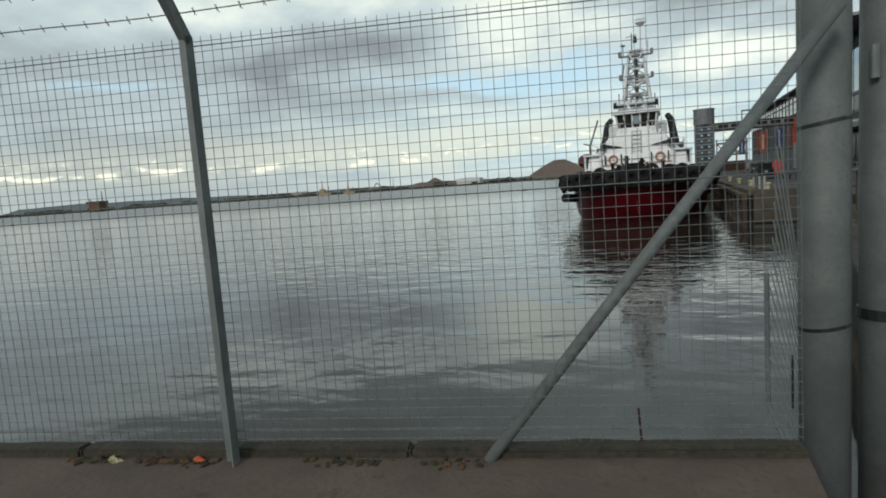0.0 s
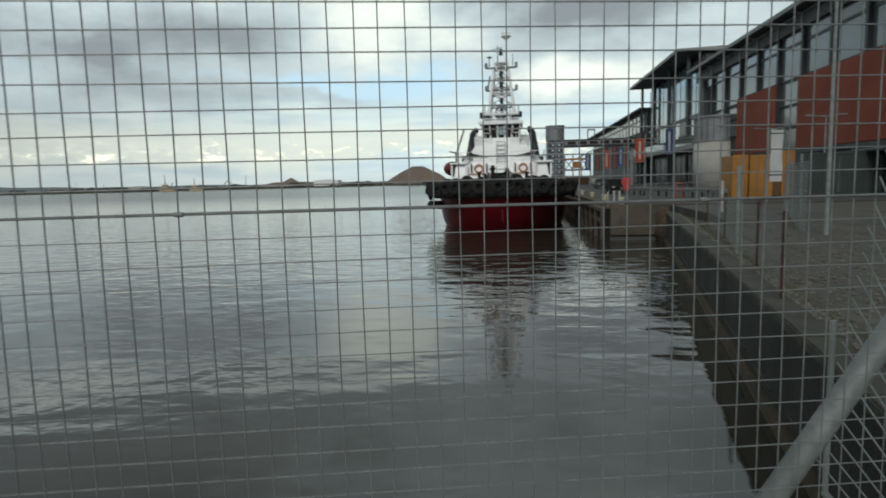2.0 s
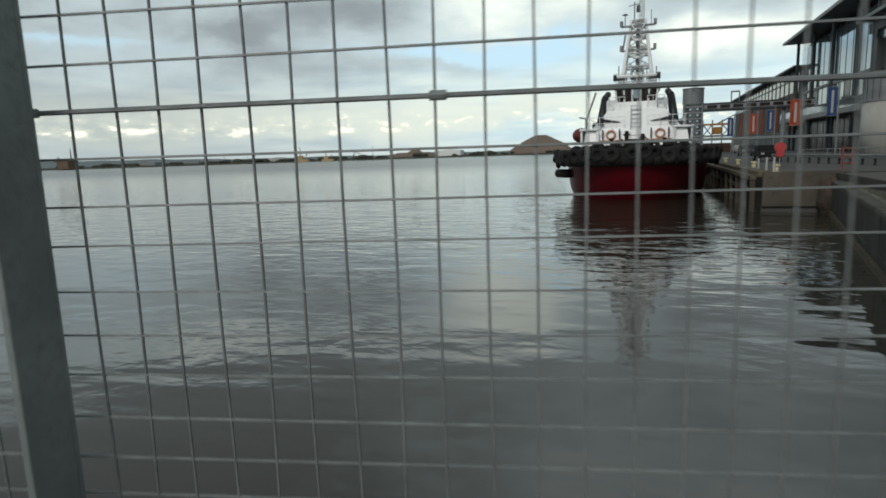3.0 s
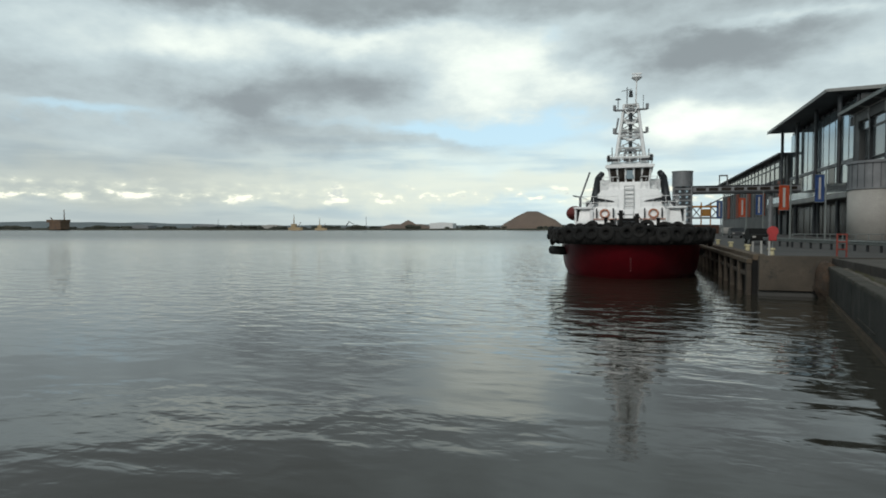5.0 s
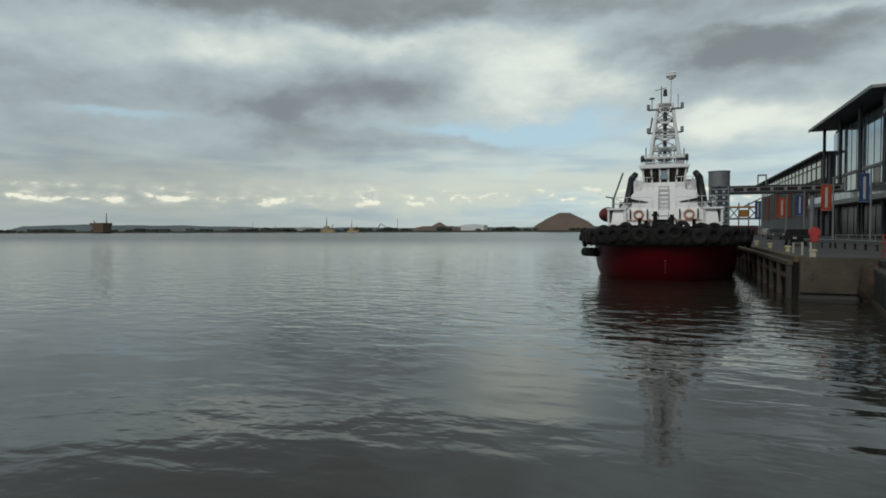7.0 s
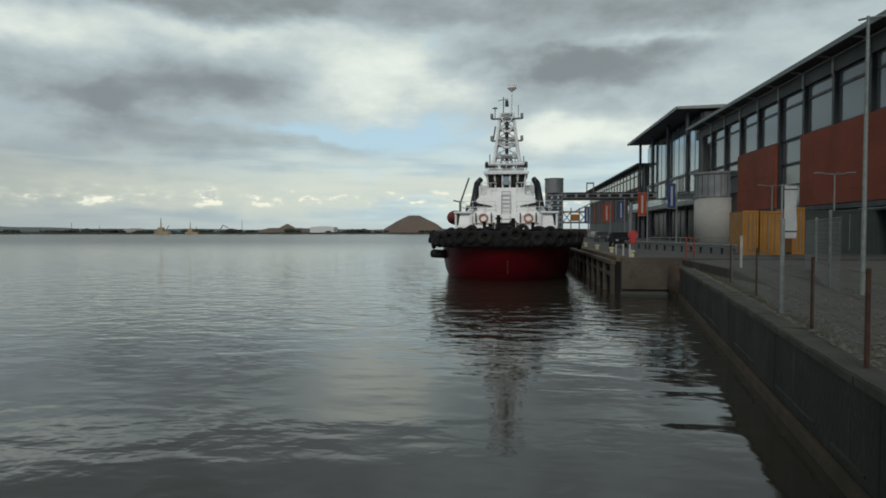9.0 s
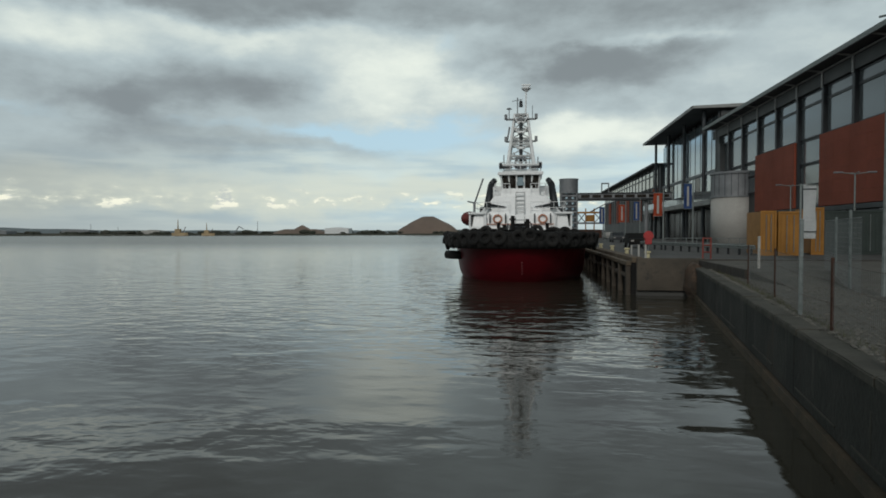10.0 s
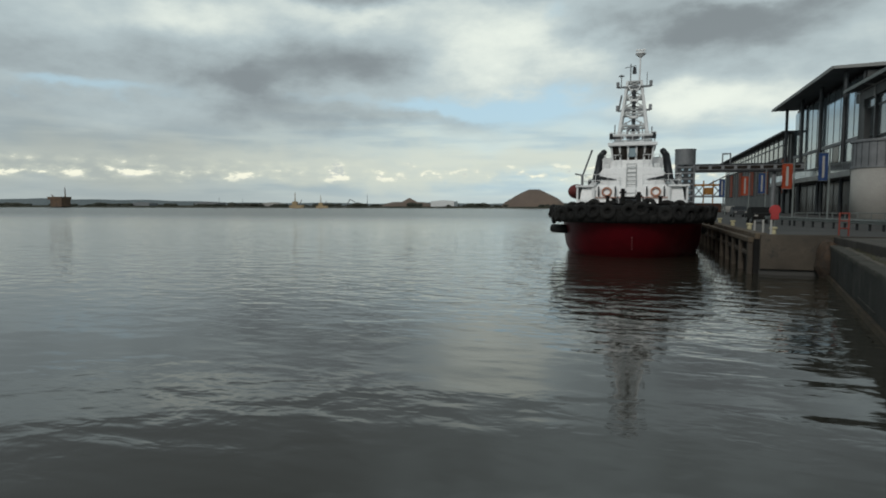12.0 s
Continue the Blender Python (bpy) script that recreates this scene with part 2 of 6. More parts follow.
M_TIMBER = material("tarred_timber", (0.05, 0.039, 0.030), (0.085, 0.068, 0.052), 0.85, 0, 1.6, 18, 0.6, (0.03, 0.03, 0.022), 0.55, 0.2)
M_HULL = material("red_hull_paint", (0.11, 0.003, 0.008), (0.05, 0.002, 0.005), 0.45, 0, 0.35, 6, 0.12, (0.05, 0.004, 0.007), 0.6, 0, 0.35)
M_MARK = material("faded_mark_paint", (0.15, 0.025, 0.028), (0.10, 0.014, 0.016), 0.7, 0, 4.0, 20, 0.1)
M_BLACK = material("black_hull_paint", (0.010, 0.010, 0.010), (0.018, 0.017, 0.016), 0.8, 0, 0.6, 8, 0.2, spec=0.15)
M_RUBBER = material("fender_rubber", (0.010, 0.010, 0.010), (0.018, 0.017, 0.016), 0.9, 0, 2, 20, 0.5, (0.035, 0.032, 0.03), 0.7, 0.3, 0.3)
M_WHITE = material("white_marine_paint", (0.84, 0.85, 0.85), (0.78, 0.79, 0.79), 0.4, 0, 0.8, 15, 0.05, (0.45, 0.38, 0.3), 0.74)
M_GREYP = material("grey_paint", (0.22, 0.23, 0.24), (0.16, 0.17, 0.18), 0.6, 0.2, 0.8, 15, 0.1)
M_DARKM = material("dark_metal", (0.045, 0.05, 0.055), (0.03, 0.033, 0.036), 0.5, 0.5, 0.8, 12, 0.1)
M_BRICK = material("terracotta_cladding", (0.225, 0.046, 0.02), (0.18, 0.037, 0.016), 0.8, 0, 0.25, 8, 0.2, (0.24, 0.05, 0.03), 0.66, 0.06)
M_CLAD = material("grey_cladding", (0.07, 0.074, 0.075), (0.052, 0.055, 0.056), 0.6, 0.3, 0.3, 8, 0.1)
M_ROOF = material("roof_metal", (0.13, 0.135, 0.14), (0.10, 0.105, 0.11), 0.6, 0.5, 0.3, 8, 0.1)
M_SLAB = material("pale_grey_panel", (0.27, 0.275, 0.265), (0.20, 0.205, 0.20), 0.6, 0.1, 0.4, 8, 0.1, (0.16, 0.16, 0.155), 0.62)
M_TUBE = material("pale_painted_tube", (0.42, 0.42, 0.41), (0.34, 0.34, 0.335), 0.6, 0.0, 0.8, 12, 0.05)
M_RENDER = material("pale_render", (0.40, 0.39, 0.365), (0.33, 0.32, 0.30), 0.9, 0, 0.4, 10, 0.2, (0.3, 0.29, 0.27), 0.66)
M_YELLOW = material("yellow_container_paint", (0.34, 0.15, 0.018), (0.25, 0.11, 0.015), 0.6, 0, 0.8, 12, 0.1, (0.2, 0.1, 0.03), 0.68)
M_GREEN = material("dark_green_paint", (0.035, 0.05, 0.045), (0.025, 0.035, 0.032), 0.6, 0.1, 0.6, 10, 0.1)
M_RED = material("red_safety_paint", (0.42, 0.03, 0.03), (0.32, 0.022, 0.022), 0.5, 0, 1, 14, 0.05)
M_REDD = material("dull_red_paint", (0.24, 0.045, 0.03), (0.16, 0.03, 0.022), 0.7, 0, 2, 14, 0.1)
M_ORANGE = material("orange_banner_cloth", (0.55, 0.10, 0.04), (0.45, 0.08, 0.035), 0.8, 0, 1, 20, 0.1)
M_BLUE = material("blue_banner_cloth", (0.05, 0.11, 0.30), (0.04, 0.09, 0.24), 0.8, 0, 1, 20, 0.1)
M_RUST = material("rusty_iron", (0.075, 0.034, 0.022), (0.045, 0.024, 0.017), 0.9, 0.2, 5, 50, 0.4)
M_STONE = material("pale_bollard_paint", (0.55, 0.50, 0.32), (0.45, 0.40, 0.24), 0.7, 0, 3, 30, 0.2, (0.15, 0.1, 0.06), 0.66)
M_HEAP = material("aggregate_heap", (0.21, 0.155, 0.12), (0.15, 0.115, 0.095), 1.0, 0, 0.03, 0.6, 0.4)
M_LAND = material("far_shore_scrub", (0.035, 0.04, 0.028), (0.055, 0.055, 0.04), 1.0, 0, 0.05, 0.7, 0.5)
M_FARHILL = material("hazed_hill", (0.16, 0.19, 0.20), (0.13, 0.16, 0.17), 1.0, 0, 0.004, 0.05, 0.0)
M_SHIPBROWN = material("brown_rig_steel", (0.14, 0.085, 0.05), (0.09, 0.06, 0.045), 0.8, 0, 0.2, 2, 0.1)
M_SHIPTAN = material("tan_ship_paint", (0.40, 0.30, 0.17), (0.30, 0.23, 0.14), 0.8, 0, 0.2, 2, 0.1)


def glass_material(name, col, rough=0.06, coat=0.0, gloss=0.9):
    m = bpy.data.materials.new(name)
    m.use_nodes = True
    t = m.node_tree
    p = t.nodes["Principled BSDF"]
    p.inputs["Base Color"].default_value = (*col, 1)
    p.inputs["Metallic"].default_value = coat
    p.inputs["Roughness"].default_value = rough
    p.inputs["IOR"].default_value = 1.5
    p.inputs["Specular IOR Level"].default_value = gloss
    q = t.nodes.new("ShaderNodeTexNoise")
    q.inputs["Scale"].default_value = 0.5
    bp = t.nodes.new("ShaderNodeBump")
    bp.inputs["Strength"].default_value, bp.inputs["Distance"].default_value = 0.08, 0.05
    t.links.new(q.outputs["Fac"], bp.inputs["Height"])
    t.links.new(bp.outputs[0], p.inputs["Normal"])
    return m


M_GLASS = glass_material("window_glass", (0.16, 0.178, 0.185), 0.12, 0.5)
M_GLASSD = glass_material("dark_glass", (0.022, 0.017, 0.013), 0.25, 0.0, 0.2)
M_LADDER = material("pale_ladder_paint", (0.50, 0.51, 0.51), (0.42, 0.43, 0.43), 0.5, 0, 2.0, 15, 0.05)
M_BOAT = material("dull_red_rubber", (0.16, 0.02, 0.018), (0.09, 0.015, 0.013), 0.7, 0, 1.5, 12, 0.1)
M_BUOY = material("faded_lifebuoy", (0.50, 0.24, 0.15), (0.42, 0.18, 0.11), 0.6, 0, 3, 20, 0.05)
M_CLOTH = material("white_banner_cloth", (0.72, 0.73, 0.73), (0.62, 0.63, 0.63), 0.8, 0, 1.5, 20, 0.1)
M_GLASSB = glass_material("pale_blue_glass", (0.27, 0.33, 0.37), 0.06, 0.65)


def water_material():
    m = bpy.data.materials.new("harbour_water")
    m.use_nodes = True
    t = m.node_tree
    p = t.nodes["Principled BSDF"]
    p.inputs["Base Color"].default_value = (0.037, 0.034, 0.025, 1)
    p.inputs["Roughness"].default_value = 0.06
    p.inputs["IOR"].default_value = 1.45
    p.inputs["Specular IOR Level"].default_value = 0.8
    co = t.nodes.new("ShaderNodeNewGeometry").outputs["Position"]

    def nz(scale, stretch, detail, dist=0.0, off=(0, 0, 0)):
        mp = t.nodes.new("ShaderNodeMapping")
        mp.inputs["Scale"].default_value, mp.inputs["Rotation"].default_value = stretch, (0, 0, radians(9))
        mp.inputs["Location"].default_value = off
        t.links.new(co, mp.inputs[0])
        q = t.nodes.new("ShaderNodeTexNoise")
        q.inputs["Scale"].default_value, q.inputs["Detail"].default_value, q.inputs["Distortion"].default_value = scale, detail, dist
        t.links.new(mp.outputs[0], q.inputs["Vector"])
        return q.outputs["Fac"]

    def math(op, x, y):
        q = t.nodes.new("ShaderNodeMath")
        q.operation = op
        for i, v in enumerate((x, y)):
            if isinstance(v, float):
                q.inputs[i].default_value = v
            else:
                t.links.new(v, q.inputs[i])
        return q.outputs[0]

    swell = nz(0.42, (0.45, 1, 1), 1.5, 0.6)
    ripple = nz(1.05, (0.55, 1, 1), 1.5, 0.5, (5, 3, 0))
    chop = nz(2.4, (0.62, 1, 1), 2, 0.4, (2, 7, 0))
    patch = nz(0.12, (0.35, 1, 1), 2.5, 0.9, (1, 8, 0))

    def span(v, lo, hi, at_lo, at_hi):
        q = t.nodes.new("ShaderNodeMapRange")
        q.interpolation_type = "SMOOTHSTEP"
        t.links.new(v, q.inputs[0])
        for i, x in enumerate((lo, hi, at_lo, at_hi)):
            q.inputs[1 + i].default_value = x
        return q.outputs[0]

    # the lee under the quay is calm but for cat's paws, the open dock is lightly ruffled
    xyz = t.nodes.new("ShaderNodeSeparateXYZ")
    t.links.new(co, xyz.inputs[0])
    paws = span(patch, 0.46, 0.66, 0.10, 0.55)
    ruffle = math("MAXIMUM", paws, span(xyz.outputs["Y"], 9.0, 27.0, 0.0, 1.30))
    ruffle = math("MULTIPLY", ruffle, span(xyz.outputs["Y"], 36.0, 120.0, 1.0, 0.38))
    t.links.new(span(xyz.outputs["Y"], 30.0, 200.0, 0.06, 0.27), p.inputs["Roughness"])
    fine = math("ADD", math("MULTIPLY", ripple, 0.50), math("MULTIPLY", chop, 0.20))
    h = math("ADD", math("MULTIPLY", swell, 0.30), math("MULTIPLY", fine, ruffle))
    bp = t.nodes.new("ShaderNodeBump")
    bp.inputs["Strength"].default_value, bp.inputs["Distance"].default_value = 1.0, 0.13
    t.links.new(h, bp.inputs["Height"])
    t.links.new(bp.outputs[0], p.inputs["Normal"])
    return m


M_WATER = water_material()

# ---- building tools ----


def part(name, bm, mat, parent=None, label=""):
    me = bpy.data.meshes.new(name)
    bm.to_mesh(me)
    bm.free()
    me.materials.append(mat)
    ob = new(name, me)
    if parent is not None:
        ob.parent = parent
    if label:
        ob["label"] = label
    return ob


def smooth(ob):
    ob.data.polygons.foreach_set("use_smooth", [True] * len(ob.data.polygons))
    return ob


def share(name, ob, m, parent=None):
    """Another object on the same mesh."""
    o = new(name, ob.data)
    o.parent = parent
    o.matrix_basis = m
    return o


def thing(name, label, category, group="", at=(0, 0, 0)):
    ob = new(name)
    ob.location = at
    ob.empty_display_size = 0.2
    return tagged(ob, label, category, group)


def box(bm, x0, x1, y0, y1, z0, z1, bevel=0.0, m=None):
    mat = Matrix.LocRotScale(((x0 + x1) / 2, (y0 + y1) / 2, (z0 + z1) / 2), None, (abs(x1 - x0), abs(y1 - y0), abs(z1 - z0)))
    vs = bmesh.ops.create_cube(bm, size=1.0, matrix=(m @ mat) if m else mat)["verts"]
    if bevel:
        es = list({e for v in vs for e in v.link_edges})
        bmesh.ops.bevel(bm, geom=es, offset=bevel, segments=1, affect="EDGES")
    return bm


def rod(bm, a, b, r, r2=None, seg=8):
    a, b = Vector(a), Vector(b)
    d = b - a
    m = Matrix.Translation((a + b) / 2) @ d.to_track_quat("Z", "Y").to_matrix().to_4x4()
    bmesh.ops.create_cone(bm, cap_ends=True, segments=seg, radius1=r, radius2=r if r2 is None else r2, depth=d.length, matrix=m)
    return bm


def pipe(bm, pts, r, seg=8):
    for a, b in zip(pts[:-1], pts[1:]):
        rod(bm, a, b, r, seg=seg)
    return bm


def ring(bm, centre, axis, big, small, n=16, k=8):
    q = Vector(axis).to_track_quat("Z", "Y").to_matrix().to_4x4()
    m = Matrix.Translation(centre) @ q
    rows = []
    for i in range(n):
        a = 2 * math.pi * i / n
        rows.append([bm.verts.new(m @ Vector(((big + small * math.cos(2 * math.pi * j / k)) * math.cos(a), (big + small * math.cos(2 * math.pi * j / k)) * math.sin(a), small * math.sin(2 * math.pi * j / k)))) for j in range(k)])
    for i in range(n):
        for j in range(k):
            bm.faces.new((rows[i][j], rows[(i + 1) % n][j], rows[(i + 1) % n][(j + 1) % k], rows[i][(j + 1) % k]))
    return bm


def prism(bm, outline, z0, z1):
    lo = [bm.verts.new((x, y, z0)) for x, y in outline]
    hi = [bm.verts.new((x, y, z1)) for x, y in outline]
    n = len(outline)
    bm.faces.new(lo[::-1])
    bm.faces.new(hi)
    for i in range(n):
        bm.faces.new((lo[i], lo[(i + 1) % n], hi[(i + 1) % n], hi[i]))
    bmesh.ops.recalc_face_normals(bm, faces=bm.faces)
    return bm


def B():
    return bmesh.new()


# fence line: u along it, w outward over the water
FA = radians(12.16)


def fp(u, w, z):
    return Vector((u * math.cos(FA) - w * math.sin(FA), u * math.sin(FA) + w * math.cos(FA), z))


# quay wall line: from the fence corner to the berth
def wall_x(y):
    return 4.70 + (y - 8.76) * 0.1700


# ---- ground, water, quays ----
GZ, YARD, DOCK = 2.395, 1.62, 2.0
b = B()
bmesh.ops.create_grid(b, x_segments=2, y_segments=2, size=1, matrix=Matrix.Translation((0, 1500, 0)) @ Matrix.Diagonal((3200, 2400, 1, 1)))
tagged(part("water", b, M_WATER), "grey rippled harbour water under a cloudy sky", "water", kind="structure")

# the quay on which the fence stands
edge_l, edge_r = fp(-40, 0.10, 0), fp(2.40, 0.10, 0)
b = B()
prism(b, [(edge_l.x, edge_l.y), (edge_r.x, edge_r.y), (edge_r.x, -30), (edge_l.x, -30)], -3, GZ)
tagged(part("quay_ground", b, M_EARTH), "brown trodden earth and concrete behind the fence", "ground", kind="structure")

# low kerb along its edge, in cast lengths
kerb = tagged(thing("kerb", "mossy weathered concrete kerb along the quay edge", "kerb"), kind="structure")
for i in range(14):
    u0 = 2.39 - 1.8 * (i + 1)
    b = B()
    box(b, u0 + 0.004, u0 + 1.796, 0.02, 0.13, GZ - 0.1, GZ + 0.045, 0.0, Matrix.Rotation(FA, 4, "Z"))
    bmesh.ops.subdivide_edges(b, edges=[e for e in b.edges if e.calc_length() > 0.5], cuts=14, use_grid_fill=True)
    bmesh.ops.bevel(b, geom=[e for e in b.edges if e.calc_face_angle(0) > 0.6], offset=0.014, segments=2, affect="EDGES")
    for v in b.verts:
        v.co += 0.010 * noise.noise_vector(v.co * 6.0)
    part("kerb_stone", b, M_MOSS, kerb)

# quay wall on the far side of the basin's corner, and the yard behind it
YW = 35.0
b = B()
prism(b, [(wall_x(0.4), 0.4), (wall_x(YW), YW), (70, YW), (70, -30), (edge_r.x + 0.004, -30), (edge_r.x + 0.004, 0.4)], -3, YARD)
tagged(part("yard_ground", b, M_GRAVEL), "grey gravel yard behind the quay wall", "ground", kind="structure")
b = B()
prism(b, [(wall_x(0.6) - 0.06, 0.6), (wall_x(YW) - 0.06, YW - 0.004), (wall_x(YW) + 0.30, YW - 0.004), (wall_x(0.6) + 0.30, 0.6)], 0.25, YARD - 0.1)
wall = tagged(part("quay_wall", b, M_WALL), "dark damp concrete quay wall with a broad coping", "wall", kind="structure")
b = B()
prism(b, [(wall_x(0.6) - 0.16, 0.6), (wall_x(YW) - 0.16, YW - 0.01), (wall_x(YW), YW - 0.01), (wall_x(0.6), 0.6)], -1, 0.22)
part("tide_ledge", b, M_ALGAE, wall, "rust-brown ledge at the waterline")
crng = random.Random(21)
for k in range(17):
    y0, y1 = 0.62 + 2.02 * k, 0.62 + 2.02 * k + 2.015
    dz, dx = crng.uniform(-0.012, 0.012), crng.uniform(-0.012, 0.012)
    b = B()
    prism(b, [(wall_x(y0) - 0.10 + dx, y0), (wall_x(y1) - 0.10 + dx, y1), (wall_x(y1) + 0.52 + dx, y1), (wall_x(y0) + 0.52 + dx, y0)], YARD - 0.1, YARD + 0.06 + dz)
    bmesh.ops.subdivide_edges(b, edges=[e for e in b.edges if e.calc_length() > 0.4], cuts=5, use_grid_fill=True)
    bmesh.ops.bevel(b, geom=[e for e in b.edges if e.calc_face_angle(0) > 0.6], offset=0.022, segments=2, affect="EDGES")
    for v in b.verts:
        v.co += 0.016 * noise.noise_vector(v.co * 2.3)
    part("coping_stone", b, M_COPING, wall, "worn grey-brown coping stone")
for k in range(6):
    y = 2.2 + 5.7 * k + crng.uniform(-0.9, 0.9)
    b = B()
    prism(b, [(wall_x(y) - 0.064, y), (wall_x(y) - 0.064, y + 0.03), (wall_x(y) - 0.05, y + 0.03), (wall_x(y) - 0.05, y)], 0.3, YARD - 0.11)
    part("wall_rib", b, M_WALL, wall)
    if k % 3 == 1:
        b = B()
        prism(b, [(wall_x(y + 1) - 0.066, y + 1), (wall_x(y + 1.05) - 0.066, y + 1.05), (wall_x(y + 1.05) - 0.05, y + 1.05), (wall_x(y + 1) - 0.05, y + 1)], 0.45, 1.15)
        part("lime_streak", b, M_COPING, wall)
# thin pale strips paint the highlight along small ledge edges
for k, (y0, y1, z0) in enumerate(((4.2, 7.4, 0.42), (8.3, 9.6, 0.40), (10.4, 12.9, 0.44), (15.0, 17.5, 0.46), (20.5, 24.0, 0.44))):
    b = B()
    prism(b, [(wall_x(y0) - 0.085, y0), (wall_x(y1) - 0.085, y1), (wall_x(y1) - 0.05, y1), (wall_x(y0) - 0.05, y0)], z0, z0 + 0.035)
    part("lime_streak", b, M_COPING, wall, "pale strip painting the highlight on a ledge edge")
b = B()
prism(b, [(6.0, YW), (6.0, 260), (400, 260), (400, YW)], -3, DOCK)
tagged(part("dock_ground", b, M_ASPH), "grey asphalt and concrete dock apron", "ground", kind="structure")
b = B()
box(b, 6.0, 9.6, YW - 0.25, YW - 0.004, 0.3, DOCK + 0.12, 0.03)
tagged(part("dock_end_wall", b, M_CONC), "stained concrete end wall of the berth", "wall", kind="structure")
b = B()
box(b, 9.62, 70, YW - 0.2, YW - 0.016, YARD - 0.2, DOCK + 0.06, 0.03)
tagged(part("yard_retaining_wall", b, M_BANK), "dark stained retaining wall between yard and dock road", "wall", kind="structure")
b = B()
xs_ = (9.0, 22.0, 45.0, 70.0)
rows_ = [[b.verts.new((x + dx, y, z)) for x in xs_] for y, z, dx in ((34.99, YARD - 0.3, 0.45), (34.99, DOCK - 0.004, 0.45), (26.2, DOCK - 0.03, 0.0), (22.6, YARD - 0.06, 0.3))]
for r0, r1 in zip(rows_[:-1], rows_[1:]):
    for i in range(3):
        b.faces.new((r0[i], r0[i + 1], r1[i + 1], r1[i]))
foot = [b.verts.new((9.0, 26.2, YARD - 0.3)), b.verts.new((9.3, 22.6, YARD - 0.3))]
b.faces.new((rows_[0][0], rows_[1][0], rows_[2][0], foot[0]))
b.faces.new((foot[0], rows_[2][0], rows_[3][0], foot[1]))
bmesh.ops.recalc_face_normals(b, faces=b.faces)
tagged(part("road_ramp_ground", b, M_GRAVEL), "gravel ramp rising from the yard to the dock road", "ground", kind="structure")
for k in range(4):
    b = B()
    ya, yb = 34.9 - 2.15 * k, 34.9 - 2.15 * k - 2.12
    prism(b, [(9.45 - (34.99 - p) * 0.0512 - q, p) for p, q in ((ya, 0.14), (ya, 0.004), (yb, 0.004), (yb, 0.14))], YARD - 0.2, DOCK + 0.03)
    bmesh.ops.bevel(b, geom=list(b.edges), offset=0.02, segments=1, affect="EDGES")
    tagged(part("ramp_edge_block", b, M_BANK), "dark stained concrete edge block beside the ramp", "concrete block", "ramp edge blocks")
# rusty broken quoin where the quay wall meets the berth
b = B()
bmesh.ops.create_icosphere(b, subdivisions=3, radius=1.0, matrix=Matrix.Translation((wall_x(34.0) - 0.1, 34.2, 0.9)) @ Matrix.Diagonal((0.42, 0.9, 1.05, 1)))
for v in b.verts:
    v.co += 0.16 * noise.noise_vector(v.co * 1.7) + 0.06 * noise.noise_vector(v.co * 5.0)
tagged(part("quoin_rubble", b, M_QUOIN), "rust-stained broken masonry at the quay corner", "masonry")

# ---- the mesh fence in front of the camera ----
fence = thing("mesh_fence", "galvanised welded-mesh security fence with barbed wire on cranked posts", "fence")
PITCH, F0, F1, Z0, Z1 = 0.05, -4.5, 2.35, 2.505, 4.455
rng = random.Random(4)


def wire_mesh(length, r, wav):
    bm = B()
    n = 24
    rows = []
    ph = rng.random() * 6
    for i in range(n + 1):
        t = i / n
        off = Vector((0, wav * math.sin(t * 9 + ph), wav * 0.8 * math.sin(t * 13 + ph * 2)))
        c = Vector((t * length, 0, 0)) + off
        rows.append([bm.verts.new(c + Vector((0, r * math.cos(a), r * math.sin(a)))) for a in (0.6, 2.17, 3.74, 5.31)])
    for i in range(n):
        for j in range(4):
            bm.faces.new((rows[i][j], rows[i][(j + 1) % 4], rows[i + 1][(j + 1) % 4], rows[i + 1][j]))
    return bm


turn = Matrix.Rotation(FA, 4, "Z")
nz_ = int(round((Z1 - Z0) / PITCH))
nu = int(round((F1 - F0) / PITCH))
rows_ = [part("wire", wire_mesh(F1 - F0, 0.0016, 0.0025), M_WIRE, fence) for _ in range(3)]
cols_ = [part("wire", wire_mesh(Z1 - Z0 + 0.04, 0.0016, 0.0018), M_WIRE, fence) for _ in range(3)]
stand = Matrix.Rotation(-math.pi / 2, 4, "Y")
for k in range(nz_ + 1):
    m = Matrix.Translation(fp(F0, 0.0, Z0 + PITCH * k + rng.uniform(-0.001, 0.001))) @ turn @ Matrix.Rotation(radians(rng.uniform(-0.02, 0.02)), 4, "Y")
    if k < 3:
        rows_[k].matrix_basis = m
    else:
        share("wire", rows_[k % 3], m, fence)
for k in range(nu + 1):
    m = Matrix.Translation(fp(F0 + PITCH * k, 0.003, Z0 - 0.02)) @ turn @ stand @ Matrix.Rotation(radians(rng.uniform(-0.05, 0.05)), 4, "Y")
    if k < 3:
        cols_[k].matrix_basis = m
    else:
        share("wire", cols_[k % 3], m, fence)
for z in (2.55, 3.655, 4.43):
    b = B()
    rod(b, fp(F0, -0.006, z), fp(F1, -0.006, z), 0.0028, seg=6)
    part("tension_wire", b, M_WIRE, fence, "thicker line wire")
for u, z in ((-0.30, 3.655), (0.145, 3.655), (1.2, 3.655), (-1.4, 3.655)):
    b = B()
    rod(b, fp(u, -0.008, z), fp(u + 0.017, -0.008, z), 0.005, seg=8)
    part("wire_clip", b, M_GALV, fence)


